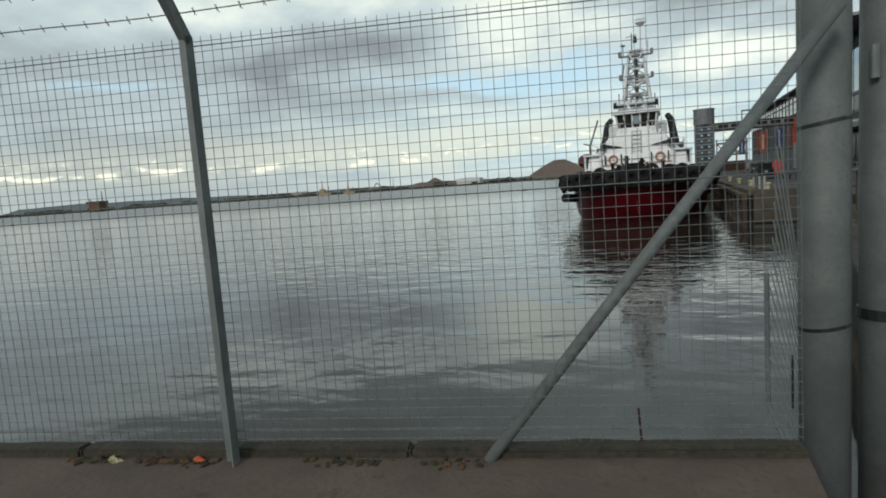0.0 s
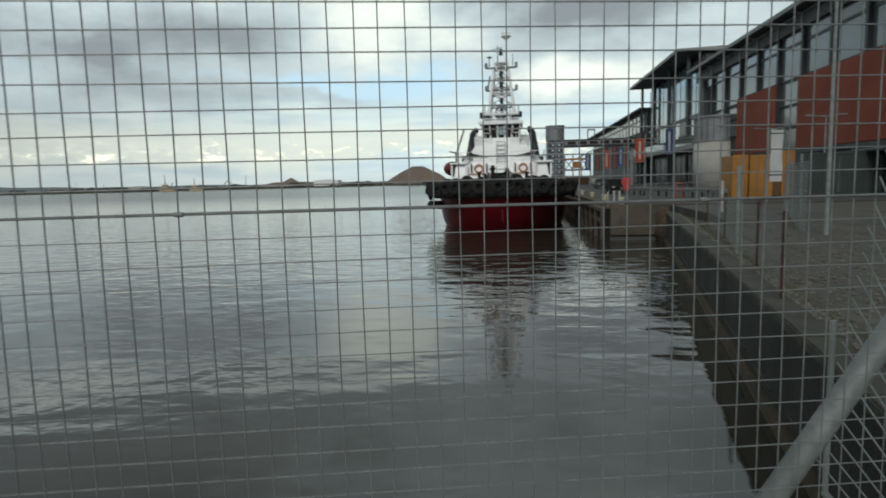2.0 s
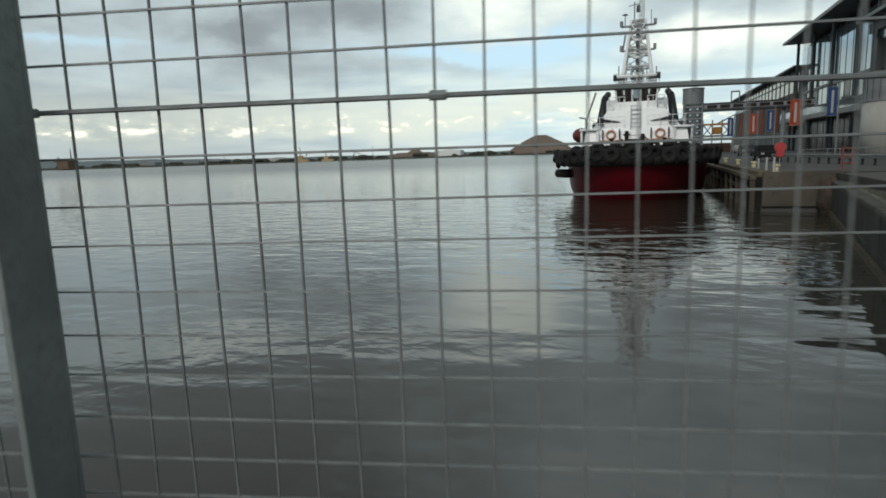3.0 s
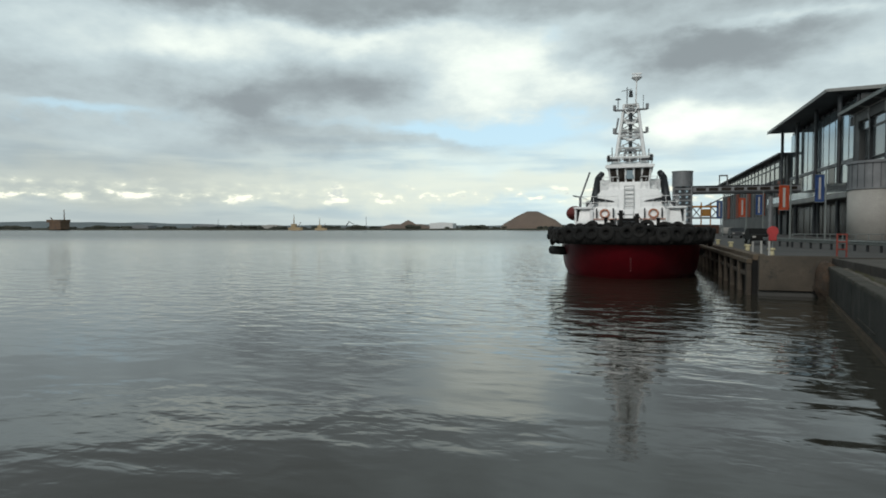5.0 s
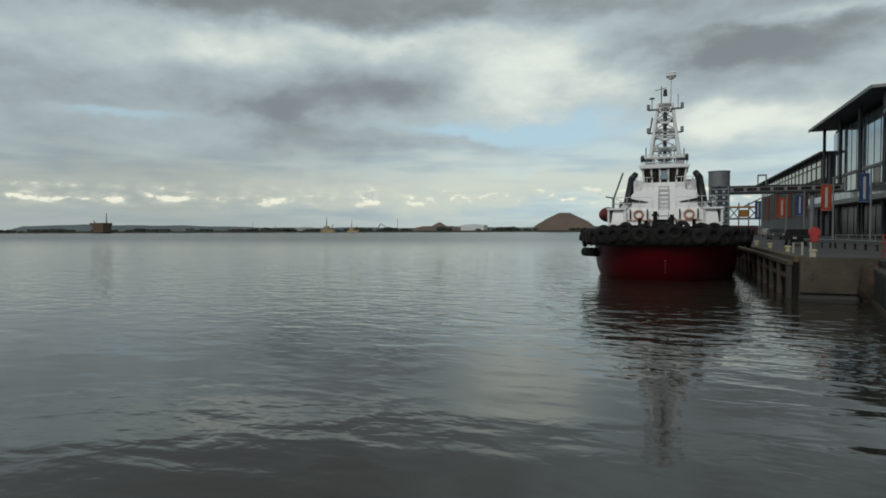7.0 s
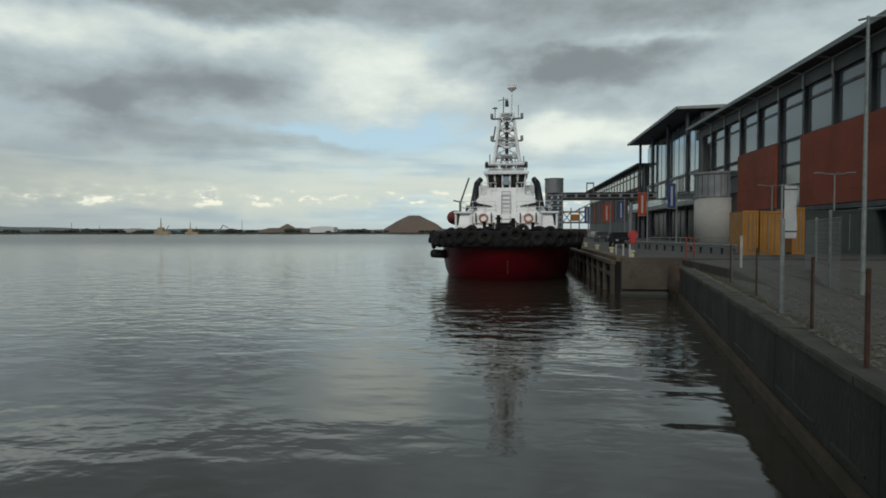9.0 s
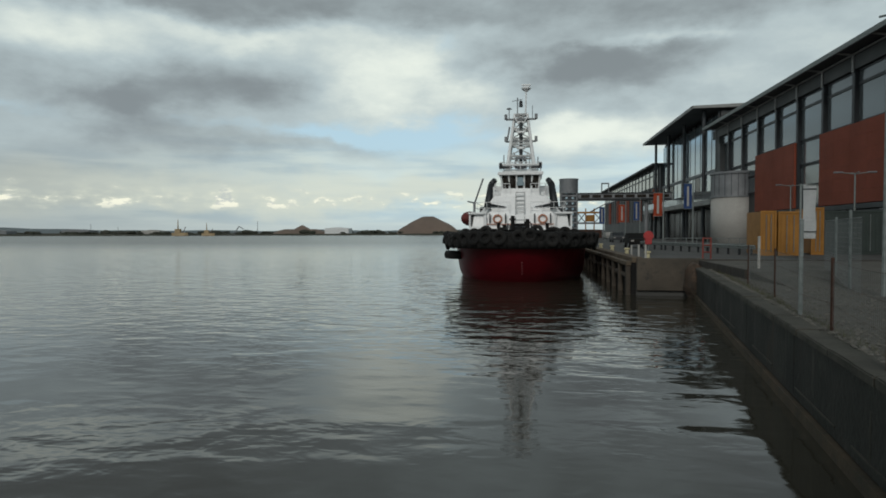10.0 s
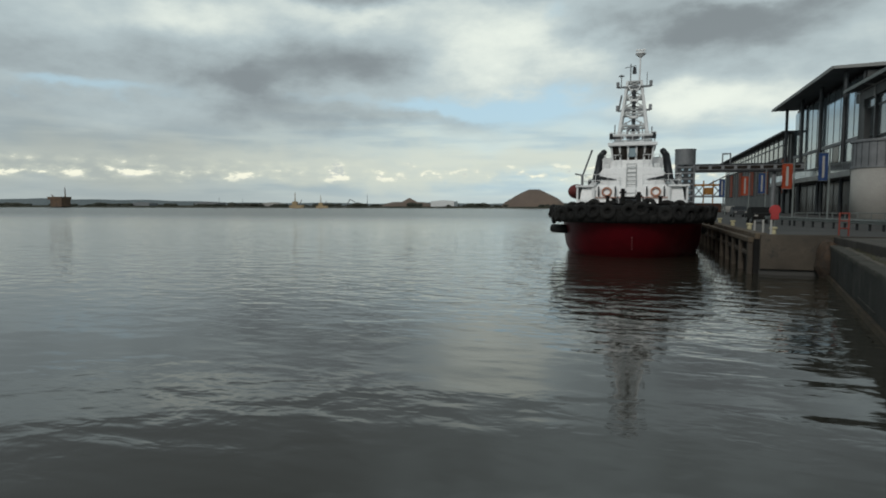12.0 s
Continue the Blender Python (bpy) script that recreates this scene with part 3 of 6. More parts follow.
def angle_post(u, crank=True):
    b = B()
    w, th = 0.07, 0.007
    m = Matrix.Translation(fp(u, -0.012, 0)) @ turn
    box(b, -w / 2, w / 2, -th, 0, GZ - 0.02, 4.47, 0.001, m)
    box(b, w / 2 - th, w / 2, -w, -th - 0.0005, GZ - 0.02, 4.47, 0.001, m)
    if crank:
        mm = m @ Matrix.Translation((0, 0, 4.465)) @ Matrix.Rotation(radians(42), 4, "X")
        box(b, -w / 2, w / 2, -th, 0, 0, 0.48, 0.001, mm)
        box(b, w / 2 - th, w / 2, -w, -th - 0.0005, 0, 0.48, 0.001, mm)
    return part("post", b, M_GALV, fence, "cranked galvanised angle-iron post")


for u in (-0.318, -3.02):
    angle_post(u)
for k, s in enumerate((0.12, 0.28, 0.44)):
    b = B()
    za, wa = 4.47 + s * math.cos(radians(42)), -0.02 - s * math.sin(radians(42))
    us = np.linspace(F0, F1, 30)
    pts = [fp(u, wa + 0.004 * math.sin(7 * u + k), za + 0.006 * math.sin(4 * u + 2 * k)) for u in us]
    pipe(b, pts, 0.0022, 5)
    pipe(b, [p + Vector((0, 0.003, 0.003)) for p in pts], 0.0018, 5)
    for u in np.arange(F0 + 0.05 * k, F1, 0.11):
        c = fp(u, wa + 0.004 * math.sin(7 * u + k), za + 0.006 * math.sin(4 * u + 2 * k))
        rod(b, c + Vector((-0.012, 0, 0.018)), c + Vector((0.012, 0.002, -0.018)), 0.0016, seg=4)
        rod(b, c + Vector((0.010, -0.016, 0.012)), c + Vector((-0.012, 0.016, -0.010)), 0.0016, seg=4)
    part("barbed_wire", b, M_WIRE, fence, "rusty barbed wire strand")

# the big end post, its brace and the fan panel over the water
end_post = thing("end_post", "thick galvanised steel end post with a raking brace", "fence post")
b = B()
c = fp(2.655, 0.50, 0)
rod(b, (c.x, c.y, 1.30), (c.x, c.y, 5.0), 0.115, seg=24)
smooth(part("tube", b, M_POST, end_post))
b = B()
box(b, 2.42, 3.6, 0.135, 0.78, -1.0, 1.32, 0.02, Matrix.Rotation(FA, 4, "Z"))
part("footing", b, M_WALL, end_post, "dark concrete footing")
for z in (2.86, 3.86):
    b = B()
    rod(b, (c.x, c.y, z), (c.x - 0.003, c.y, z + 0.018), 0.118, seg=20)
    part("strap", b, M_DARKM, end_post, "dark steel strap")
b = B()
rod(b, fp(0.97, 0.0, GZ - 0.005), fp(2.60, 0.22, 4.36), 0.029, seg=12)
smooth(part("brace", b, M_GALV, end_post, "raking galvanised tube brace"))
b = B()
pipe(b, [c + Vector((-0.15, -0.05, z)) for z in (2.44, 2.66, 2.72)], 0.006, 6)
part("tie", b, M_DARKM, end_post)
gate_post = thing("gate_post", "dark weathered steel gate post beside the fence end", "gate post")
b = B()
c2 = fp(2.955, 0.50, 0)
rod(b, (c2.x, c2.y, 1.30), (c2.x, c2.y, 5.2), 0.13, seg=24)
smooth(part("tube", b, M_POST, gate_post))
for z in (2.9, 4.62):
    b = B()
    rod(b, (c2.x, c2.y, z), (c2.x, c2.y, z + 0.05), 0.14, seg=20)
    part("collar", b, M_DARKM, gate_post)
b = B()
box(b, c2.x + 0.16, c2.x + 0.5, c2.y - 0.05, c2.y + 0.05, 1.40, 5.2, 0.01)
part("leaf_stile", b, M_DARKM, gate_post, "dark steel stile of the gate leaf")
b = B()
rod(b, (c2.x - 0.10, c2.y - 0.12, 4.05), (c2.x - 0.10, c2.y - 0.12, 4.20), 0.02, seg=8)
part("hinge", b, M_GALV, gate_post)
panel = thing("fan_panel", "galvanised barred anti-climb panel reaching out over the water", "fence panel")
pa, pb = Vector((2.43, 1.02, 0)), Vector((2.38, 2.16, 0))
b = B()
rod(b, (pb.x, pb.y, 2.02), (pb.x, pb.y, 2.95), 0.016, seg=8)
part("upright", b, M_GALV, panel)
b = B()
rod(b, (pa.x, pa.y, 1.92), (pb.x, pb.y, 2.02), 0.02, seg=8)
part("bottom_rail", b, M_GALV, panel)
for k in range(16):
    f = k / 15
    near = Vector((pa.x, pa.y, 1.95 + 0.75 * f))
    reach = 1.10 - 0.42 * f
    far = Vector((pa.x - 0.045 * reach, pa.y + 1.14 * reach, 2.16 + 1.75 * f))
    b = B()
    rod(b, near, far, 0.0045, seg=6)
    part("bar", b, M_GALV, panel)
# a thin stake behind the kerb and litter along it
b = B()
rod(b, fp(1.69, 0.11, GZ + 0.02), fp(1.68, 0.115, GZ + 0.20), 0.006, seg=6)
tagged(part("iron_stake", b, M_RUST), "thin rusty iron stake standing at the kerb", "stake")
lit = random.Random(9)
for k, (u, mt, lab) in enumerate(((-0.98, M_STONE, "crumpled pale paper scrap lying on the kerb"), (-0.75, M_RUST, "faded orange plastic scrap lying by the kerb"), (-1.08, M_MOSS, "tuft of dead moss on the kerb"), (0.25, M_MOSS, "tuft of dead moss on the kerb"), (-0.5, M_ORANGE, "faded orange plastic scrap lying by the kerb"))):
    b = B()
    bmesh.ops.create_icosphere(b, subdivisions=2, radius=0.024, matrix=Matrix.Translation(fp(u, -0.02, GZ + 0.008)) @ Matrix.Diagonal((1.5, 0.8, 0.45, 1)))
    for v in b.verts:
        v.co += Vector((lit.uniform(-1, 1), lit.uniform(-1, 1), lit.uniform(-1, 1))) * 0.010
    tagged(part("litter_scrap", b, mt), lab, "litter")

leaf_rng = random.Random(31)
for mt, lab, n, spread in ((M_LEAF, "dry brown and orange leaves lying along the kerb", 46, 0.03), (M_CLOD, "dark clods and moss tufts along the kerb", 70, 0.035)):
    b = B()
    for k in range(n):
        u = leaf_rng.choice((-1.1, -0.72, -0.62, -0.55, 0.22, 0.34, 0.8)) + leaf_rng.gauss(0, 0.09)
        s_ = leaf_rng.uniform(0.007, 0.018)
        at = fp(u, -0.005 - abs(leaf_rng.gauss(0, spread)), GZ + s_ * 0.35)
        bmesh.ops.create_icosphere(b, subdivisions=1, radius=s_, matrix=Matrix.Translation(at) @ Matrix.Rotation(leaf_rng.uniform(0, 3), 4, "Z") @ Matrix.Diagonal((1.6, 1.0, 0.5, 1)))
    tagged(part("kerb_litter", b, mt), lab, "litter", kind="stuff")

# ---- the tug ----
TX = -0.70
tug = thing("tugboat", "red-hulled harbour tug with white wheelhouse moored at the dock", "tugboat", at=(TX, 41, 0))
TUG = Matrix.Translation((-TX, -41, 0))


def tpart(name, bm, mat, label="", parent=None):
    bmesh.ops.transform(bm, matrix=TUG, verts=bm.verts)
    return part(name, bm, mat, parent or tug, label)


def hull_outline(bow, half, stern, n=40, full=0.78, depth=6.2):
    pts = []
    for i in range(n + 1):
        a = math.pi * i / n
        c, s = math.cos(a), math.sin(a)
        px = half * math.copysign(abs(c) ** full, c)
        py = bow + depth * (1 - abs(s) ** 0.8)
        pts.append((TX + px, py))
    pts += [(TX - half, stern - 3), (TX - half * 0.86, stern), (TX + half * 0.86, stern), (TX + half, stern - 3)]
    return pts


def hull_loft(levels, capped=True, **form):
    bm = B()
    rings = [[bm.verts.new((x, y, z)) for x, y in hull_outline(bow, half, st, **form)] for z, bow, half, st in levels]
    n = len(rings[0])
    for r0, r1 in zip(rings[:-1], rings[1:]):
        for i in range(n):
            bm.faces.new((r0[i], r0[(i + 1) % n], r1[(i + 1) % n], r1[i]))
    if capped:
        bm.faces.new(rings[0][::-1])
        bm.faces.new(rings[-1])
    bmesh.ops.recalc_face_normals(bm, faces=bm.faces)
    return bm


smooth(tpart("hull", hull_loft([(-1.2, 44.8, 3.6, 70), (-0.2, 43.2, 4.85, 71), (0.5, 42.5, 5.08, 71.2), (1.2, 41.85, 5.13, 71.4), (1.9, 41.3, 5.14, 71.5), (2.42, 40.98, 5.14, 71.5)], False, full=1.0, depth=9.5), M_HULL, "glossy dark red lower hull"))
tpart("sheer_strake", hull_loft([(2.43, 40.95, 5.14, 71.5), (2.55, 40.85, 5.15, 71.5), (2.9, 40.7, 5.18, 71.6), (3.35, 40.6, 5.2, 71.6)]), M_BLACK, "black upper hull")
deck = hull_loft([(3.35, 40.75, 5.05, 71.5), (3.40, 40.75, 5.05, 71.5)])
tpart("deck", deck, M_GREYP, "grey painted deck")
# rubber fender round the bow: fat segments and tyres
fo = hull_outline(40.62, 5.3, 71.6)[0:41]
for i in range(0, 40):
    (x0, y0), (x1, y1) = fo[i], fo[i + 1]
    if math.hypot(x1 - x0, y1 - y0) < 0.02:
        continue
    b = B()
    rod(b, (x0, y0, 2.88), (x1, y1, 2.88), 0.44, seg=10)
    smooth(tpart("fender_segment", b, M_RUBBER))
for i in range(0, 40, 2):
    (x0, y0), (x1, y1) = fo[i], fo[i + 2]
    b = B()
    rod(b, (x0, y0 + 0.1, 3.30), (x1, y1 + 0.1, 3.30 + 0.02 * (i % 3)), 0.30, seg=9)
    smooth(tpart("upper_fender", b, M_RUBBER))
trng = random.Random(3)
acc = 0.0
for i in range(40):
    (x0, y0), (x1, y1) = fo[i], fo[i + 1]
    acc += math.hypot(x1 - x0, y1 - y0)
    if acc < 0.72:
        continue
    acc = 0.0
    nrm = Vector((y1 - y0, x0 - x1, 0)).normalized()
    cen = Vector((x0, y0, 3.08 + 0.20 * math.exp(-((x0 - TX) / 1.6) ** 2) + trng.uniform(-0.16, 0.14))) + nrm * 0.34 * (1 if nrm.y < 0 or True else -1)
    if (cen - Vector((TX, 46, 3))).length < (Vector((x0, y0, 3)) - Vector((TX, 46, 3))).length:
        cen -= nrm * 0.68
        nrm = -nrm
    b = B()
    ring(b, cen, nrm + Vector((0, 0, trng.uniform(-0.25, 0.35))), trng.uniform(0.29, 0.40), trng.uniform(0.13, 0.19), 16, 8)
    smooth(tpart("tyre", b, M_RUBBER, "old tyre hung as a fender"))
# a second, loose row of tyres lying on the bow fender
for k in range(9):
    a = radians(28 + 15.5 * k)
    b = B()
    cen = (TX + 4.5 * math.cos(a) * (1 + trng.uniform(-0.04, 0.04)), 41.75 + 3.4 * (1 - math.sin(a)), 3.42 + 0.20 * math.sin(a) ** 4 + trng.uniform(-0.08, 0.10))
    ring(b, cen, (trng.uniform(-0.4, 0.4), -1, trng.uniform(0.2, 1.2)), trng.uniform(0.28, 0.36), trng.uniform(0.13, 0.17), 14, 8)
    smooth(tpart("tyre", b, M_RUBBER, "old tyre lying on the bow fender"))
# faded draught marks beside the stem
for k in range(5):
    z = 0.62 + 0.2 * k
    yy = 42.5 - (z - 0.5) * 0.93
    b = B()
    box(b, TX + 0.16, TX + 0.26, yy - 0.05, yy + 0.05, z, z + 0.10)
    tpart("draught_mark", b, M_MARK)
for y in (45.2, 48.6, 52, 56, 60):
    for sgn in (-1, 1):
        b = B()
        ring(b, (TX + sgn * 5.42, y, 2.75), (sgn, 0, 0), 0.36, 0.16, 16, 8)
        smooth(tpart("tyre", b, M_RUBBER, "old tyre hung as a fender"))
b = B()
rod(b, (TX - 5.72, 46.6, 1.84), (TX - 4.5, 45.5, 1.84), 0.33, seg=14)
bmesh.ops.bevel(b, geom=[e for e in b.edges if e.calc_face_angle(0) > 1.0], offset=0.1, segments=2, affect="EDGES")
smooth(tpart("side_fender", b, M_RUBBER, "fat black rubber side fender"))
for sgn in (-1, 1):
    b = B()
    for y in range(0, 8):
        rod(b, (TX + sgn * 5.1, 48 + 3 * y, 1.7), (TX + sgn * 5.1, 50.6 + 3 * y, 1.7), 0.22, seg=8)
    tpart("rubbing_strake", b, M_RUBBER)
# bulwark with white inner face and rail, windlass, bitts
b = B()
outl = hull_outline(41.6, 4.1, 60)[0:41]
lo = [b.verts.new((x, y, 3.38)) for x, y in outl]
hi = [b.verts.new((x, y, 3.74)) for x, y in outl]
for i in range(40):
    b.faces.new((lo[i], lo[i + 1], hi[i + 1], hi[i]))
bmesh.ops.solidify(b, geom=b.faces[:], thickness=0.10)
tpart("bulwark", b, M_BLACK)
for dx, top in ((-1.45, 4.2), (-1.05, 4.05), (1.15, 4.0), (1.95, 4.15)):
    b = B()
    rod(b, (TX + dx, 42.6, 3.38), (TX + dx, 42.6, top), 0.12, seg=10)
    rod(b, (TX + dx, 42.6, top), (TX + dx, 42.6, top + 0.07), 0.17, seg=10)
    tpart("towing_bitt", b, M_BLACK)
b = B()
rod(b, (TX - 0.75, 44.2, 3.78), (TX + 0.75, 44.2, 3.78), 0.34, seg=14)
for sgn in (-1, 1):
    rod(b, (TX + sgn * 0.80, 44.2, 3.78), (TX + sgn * 0.90, 44.2, 3.78), 0.46, seg=16)
    box(b, TX + sgn * 0.98 - 0.06, TX + sgn * 0.98 + 0.06, 43.9, 44.6, 3.38, 4.05, 0.03)
tpart("winch", b, M_DARKM, "black bow towing winch")
for dx, top in ((-0.44, 4.72), (0.58, 4.50)):
    b = B()
    rod(b, (TX + dx, 42.0, 3.38), (TX + dx, 42.0, top), 0.15, 0.13, seg=8)
    rod(b, (TX + dx - 0.22, 42.0, top - 0.25), (TX + dx + 0.22, 42.0, top - 0.25), 0.07, seg=6)
    tpart("towing_post", b, M_BLACK, "black towing post")
b = B()
rod(b, (TX - 0.44, 42.0, 4.1), (TX + 0.58, 42.0, 4.1), 0.09, seg=8)
tpart("staple_bar", b, M_BLACK)
# dark ventilators and coiled lines behind the fender
for dx, y, z in ((-2.3, 43.6, 3.62), (-1.9, 43.2, 3.55), (-0.1, 42.6, 3.72), (0.2, 43.0, 3.66), (2.5, 43.8, 3.64), (3.1, 44.2, 3.60)):
    b = B()
    ring(b, (TX + dx, y, z), (0.1, -0.3, 1), 0.24, 0.11, 14, 6)
    ring(b, (TX + dx + 0.03, y, z + 0.15), (-0.1, -0.2, 1), 0.20, 0.10, 14, 6)
    smooth(tpart("rope_coil", b, M_RUBBER, "dark coiled mooring line"))

# superstructure
def tapered(bm, y0, y1, z0, z1, h0, h1, rake=0.0, back=0.0):
    v = [bm.verts.new(p) for p in ((TX - h0, y0, z0), (TX + h0, y0, z0), (TX + h0, y1, z0), (TX - h0, y1, z0), (TX - h1, y0 + rake, z1), (TX + h1, y0 + rake, z1), (TX + h1, y1 - back, z1), (TX - h1, y1 - back, z1))]
    for f in ((3, 2, 1, 0), (4, 5, 6, 7), (0, 1, 5, 4), (1, 2, 6, 5), (2, 3, 7, 6), (3, 0, 4, 7)):
        bm.faces.new([v[i] for i in f])
    return bm


def bev(bm, w=0.06):
    bmesh.ops.bevel(bm, geom=list(bm.edges), offset=w, segments=2, affect="EDGES")
    return bm


tpart("lower_house", bev(tapered(B(), 46.2, 58, 3.38, 4.95, 3.75, 3.55, 0.35)), M_WHITE, "white painted deckhouse")
tpart("middle_house", bev(tapered(B(), 47.0, 55, 4.9, 6.45, 2.55, 2.1, 0.5)), M_WHITE, "white painted upper deckhouse")
tpart("bridge_base", bev(tapered(B(), 47.9, 53, 6.4, 7.05, 1.5, 1.45, 0.1)), M_WHITE)
tpart("bridge_core", bev(tapered(B(), 48.35, 52.4, 7.0, 8.1, 1.38, 1.5, -0.2, -0.2), 0.03), M_GLASSD, "dark wheelhouse glazing")
# wheelhouse frame: mullions lean outward
for k in range(6):
    t = -1 + 2 * k / 5
    b = B()
    rod(b, (TX + t * 1.42, 48.30, 7.02), (TX + t * 1.54, 48.08, 8.12), 0.075, seg=6)
    tpart("mullion", b, M_WHITE)
for sgn in (-1, 1):
    for y in (49.6, 50.9, 52.3):
        b = B()
        rod(b, (TX + sgn * 1.42, y, 7.02), (TX + sgn * 1.55, y, 8.12), 0.07, seg=6)
        tpart("mullion", b, M_WHITE)
# middle pane paler: the sky seen through it is put into its colour
for t in (-0.62, 0.0, 0.62):
    b = B()
    box(b, TX + t * 1.4 - 0.30, TX + t * 1.4 + 0.30, 48.13, 48.17, 7.28, 7.95, 0.01, Matrix.Rotation(0, 4, "X"))
    tpart("window_pane", b, M_GLASSB if t == 0 else M_GLASSD)
b = B()
tapered(b, 47.75, 53.0, 8.1, 8.32, 1.72, 1.75)
tpart("bridge_roof", bev(b, 0.03), M_WHITE, "white overhanging wheelhouse roof")
b = B()
tapered(b, 48.2, 52.6, 8.30, 8.62, 1.5, 1.3, 0.3)
tpart("roof_plinth", bev(b, 0.03), M_WHITE)
b = B()
for z in (8.85, 9.12):
    pipe(b, [(TX - 1.62, 52.5, z), (TX - 1.62, 48.0, z), (TX + 1.62, 48.0, z), (TX + 1.62, 52.5, z)], 0.03, 6)
for x in (-1.62, -0.8, 0.0, 0.8, 1.62):
    rod(b, (TX + x, 48.0, 8.3), (TX + x, 48.0, 9.14), 0.025, seg=6)
tpart("roof_rail", b, M_WHITE)
# ladder up the house front
b = B()
for sgn in (-1, 1):
    rod(b, (TX + sgn * 0.34, 46.25, 4.2), (TX + sgn * 0.34, 47.55, 6.7), 0.045, seg=6)
for k in range(9):
    f = k / 8
    rod(b, (TX - 0.34, 46.25 + 1.3 * f, 4.2 + 2.5 * f), (TX + 0.34, 46.25 + 1.3 * f, 4.2 + 2.5 * f), 0.04, seg=6)
tpart("ladder", b, M_LADDER, "pale grey steel ladder")
# rails on the house tops
for z0, h, ya, yb in ((4.95, 3.45, 46.7, 55), (6.45, 2.0, 47.6, 54)):
    for sgn in (-1, 1):
        b = B()
        for z in (z0 + 0.5, z0 + 0.95):
            pipe(b, [(TX + sgn * h, yb, z), (TX + sgn * h, ya, z), (TX + sgn * 0.8, ya, z)], 0.022, 6)
        for x in np.linspace(0.8, h, 4):
            rod(b, (TX + sgn * x, ya, z0), (TX + sgn * x, ya, z0 + 0.97), 0.02, seg=6)
        for y in np.linspace(ya, yb, 6):
            rod(b, (TX + sgn * h, y, z0), (TX + sgn * h, y, z0 + 0.97), 0.02, seg=6)
        tpart("deck_rail", b, M_WHITE)
# round ports, ring buoys, side wing panels
for sgn in (-1, 1):
    b = B()
    ring(b, (TX + sgn * 1.72, 46.30, 4.60), (0, 1, -0.2), 0.30, 0.07, 20, 8)
    smooth(tpart("ring_buoy", b, M_BUOY, "faded orange ring lifebuoy"))
    b = B()
    box(b, TX + sgn * 3.3 - 0.62, TX + sgn * 3.3 + 0.62, 46.3, 47.6, 3.38, 4.02, 0.05)
    tpart("locker", b, M_WHITE)
    for dx in (-0.56, 0.56):
        b = B()
        box(b, TX + sgn * 3.3 + dx - 0.07, TX + sgn * 3.3 + dx + 0.07, 46.32, 47.5, 4.0, 4.95, 0.02)
        tpart("shelter_post", b, M_WHITE)
    b = B()
    box(b, TX + sgn * 3.3 - 0.70, TX + sgn * 3.3 + 0.70, 46.15, 47.7, 4.95, 5.10, 0.04)
    tpart("shelter_top", b, M_WHITE)
    b = B()
    box(b, TX + sgn * 3.3 - 0.48, TX + sgn * 3.3 + 0.48, 47.3, 47.45, 4.0, 4.95, 0.02)
    tpart("shelter_back", b, M_GREYP)
    b = B()
    rod(b, (TX + sgn * 3.3, 46.9, 4.0), (TX + sgn * 3.3, 46.9, 4.55), 0.28, 0.2, seg=12)
    tpart("shelter_drum", b, M_GREYP)
    b = B()
    box(b, TX + sgn * 1.65 - 1.05, TX + sgn * 1.65 + 1.05, 46.19, 46.26, 4.16, 4.22)
    tpart("stripe", b, M_BUOY, "thin orange-red stripe along the house front")
    for dx, zz in ((1.1, 5.0), (2.3, 5.0)):
        b = B()
        box(b, TX + sgn * dx - 0.05, TX + sgn * dx + 0.05, 46.08, 46.28, 4.25, zz, 0.02)
        tpart("stanchion", b, M_DARKM)
    b = B()
    box(b, TX + sgn * 2.62 - 0.07, TX + sgn * 2.62 + 0.07, 46.05, 46.25, 3.9, 4.9, 0.02)
    tpart("vent_pipe", b, M_WHITE)
    # curved fairlead arch and gusset beside the house
    b = B()
    ring(b, (TX + sgn * 2.9, 45.0, 3.42), (0, 1, 0), 0.36, 0.09, 20, 6)
    smooth(tpart("fairlead_arch", b, M_BLACK))
    b = B()
    v = [b.verts.new(p) for p in ((TX + sgn * 2.5, 47.4, 4.95), (TX + sgn * 3.3, 47.4, 4.95), (TX + sgn * 2.15, 47.7, 6.3))]
    b.faces.new(v)
    bmesh.ops.solidify(b, geom=b.faces[:], thickness=0.06)
    tpart("gusset", b, M_WHITE)
    b = B()
    box(b, TX + sgn * 1.85 - 0.42, TX + sgn * 1.85 + 0.42, 49.6, 50.9, 6.45, 7.35, 0.08)
    tpart("wing_locker", b, M_WHITE)
    b = B()
    rod(b, (TX + sgn * 1.0, 47.3, 5.45), (TX + sgn * 2.5, 46.9, 5.75), 0.10, seg=8)
    rod(b, (TX + sgn * 2.5, 46.9, 5.35), (TX + sgn * 2.5, 46.9, 5.95), 0.22, seg=10)
    tpart("fire_monitor", b, M_DARKM, "dark fire monitor")
    # funnels: slim dark raked exhausts
    b = B()
    rod(b, (TX + sgn * 2.95, 51.4, 4.9), (TX + sgn * 2.55, 52.2, 7.7), 0.36, 0.30, seg=14)
    rod(b, (TX + sgn * 2.55, 52.2, 7.7), (TX + sgn * 2.30, 52.6, 8.1), 0.28, 0.24, seg=14)
    smooth(tpart("exhaust_pipe", b, M_DARKM, "dark raked exhaust pipe"))
    b = B()
    box(b, TX + sgn * 2.95 - 0.5, TX + sgn * 2.95 + 0.5, 50.7, 52.4, 4.9, 5.7, 0.06)
    tpart("stack_casing", b, M_DARKM)
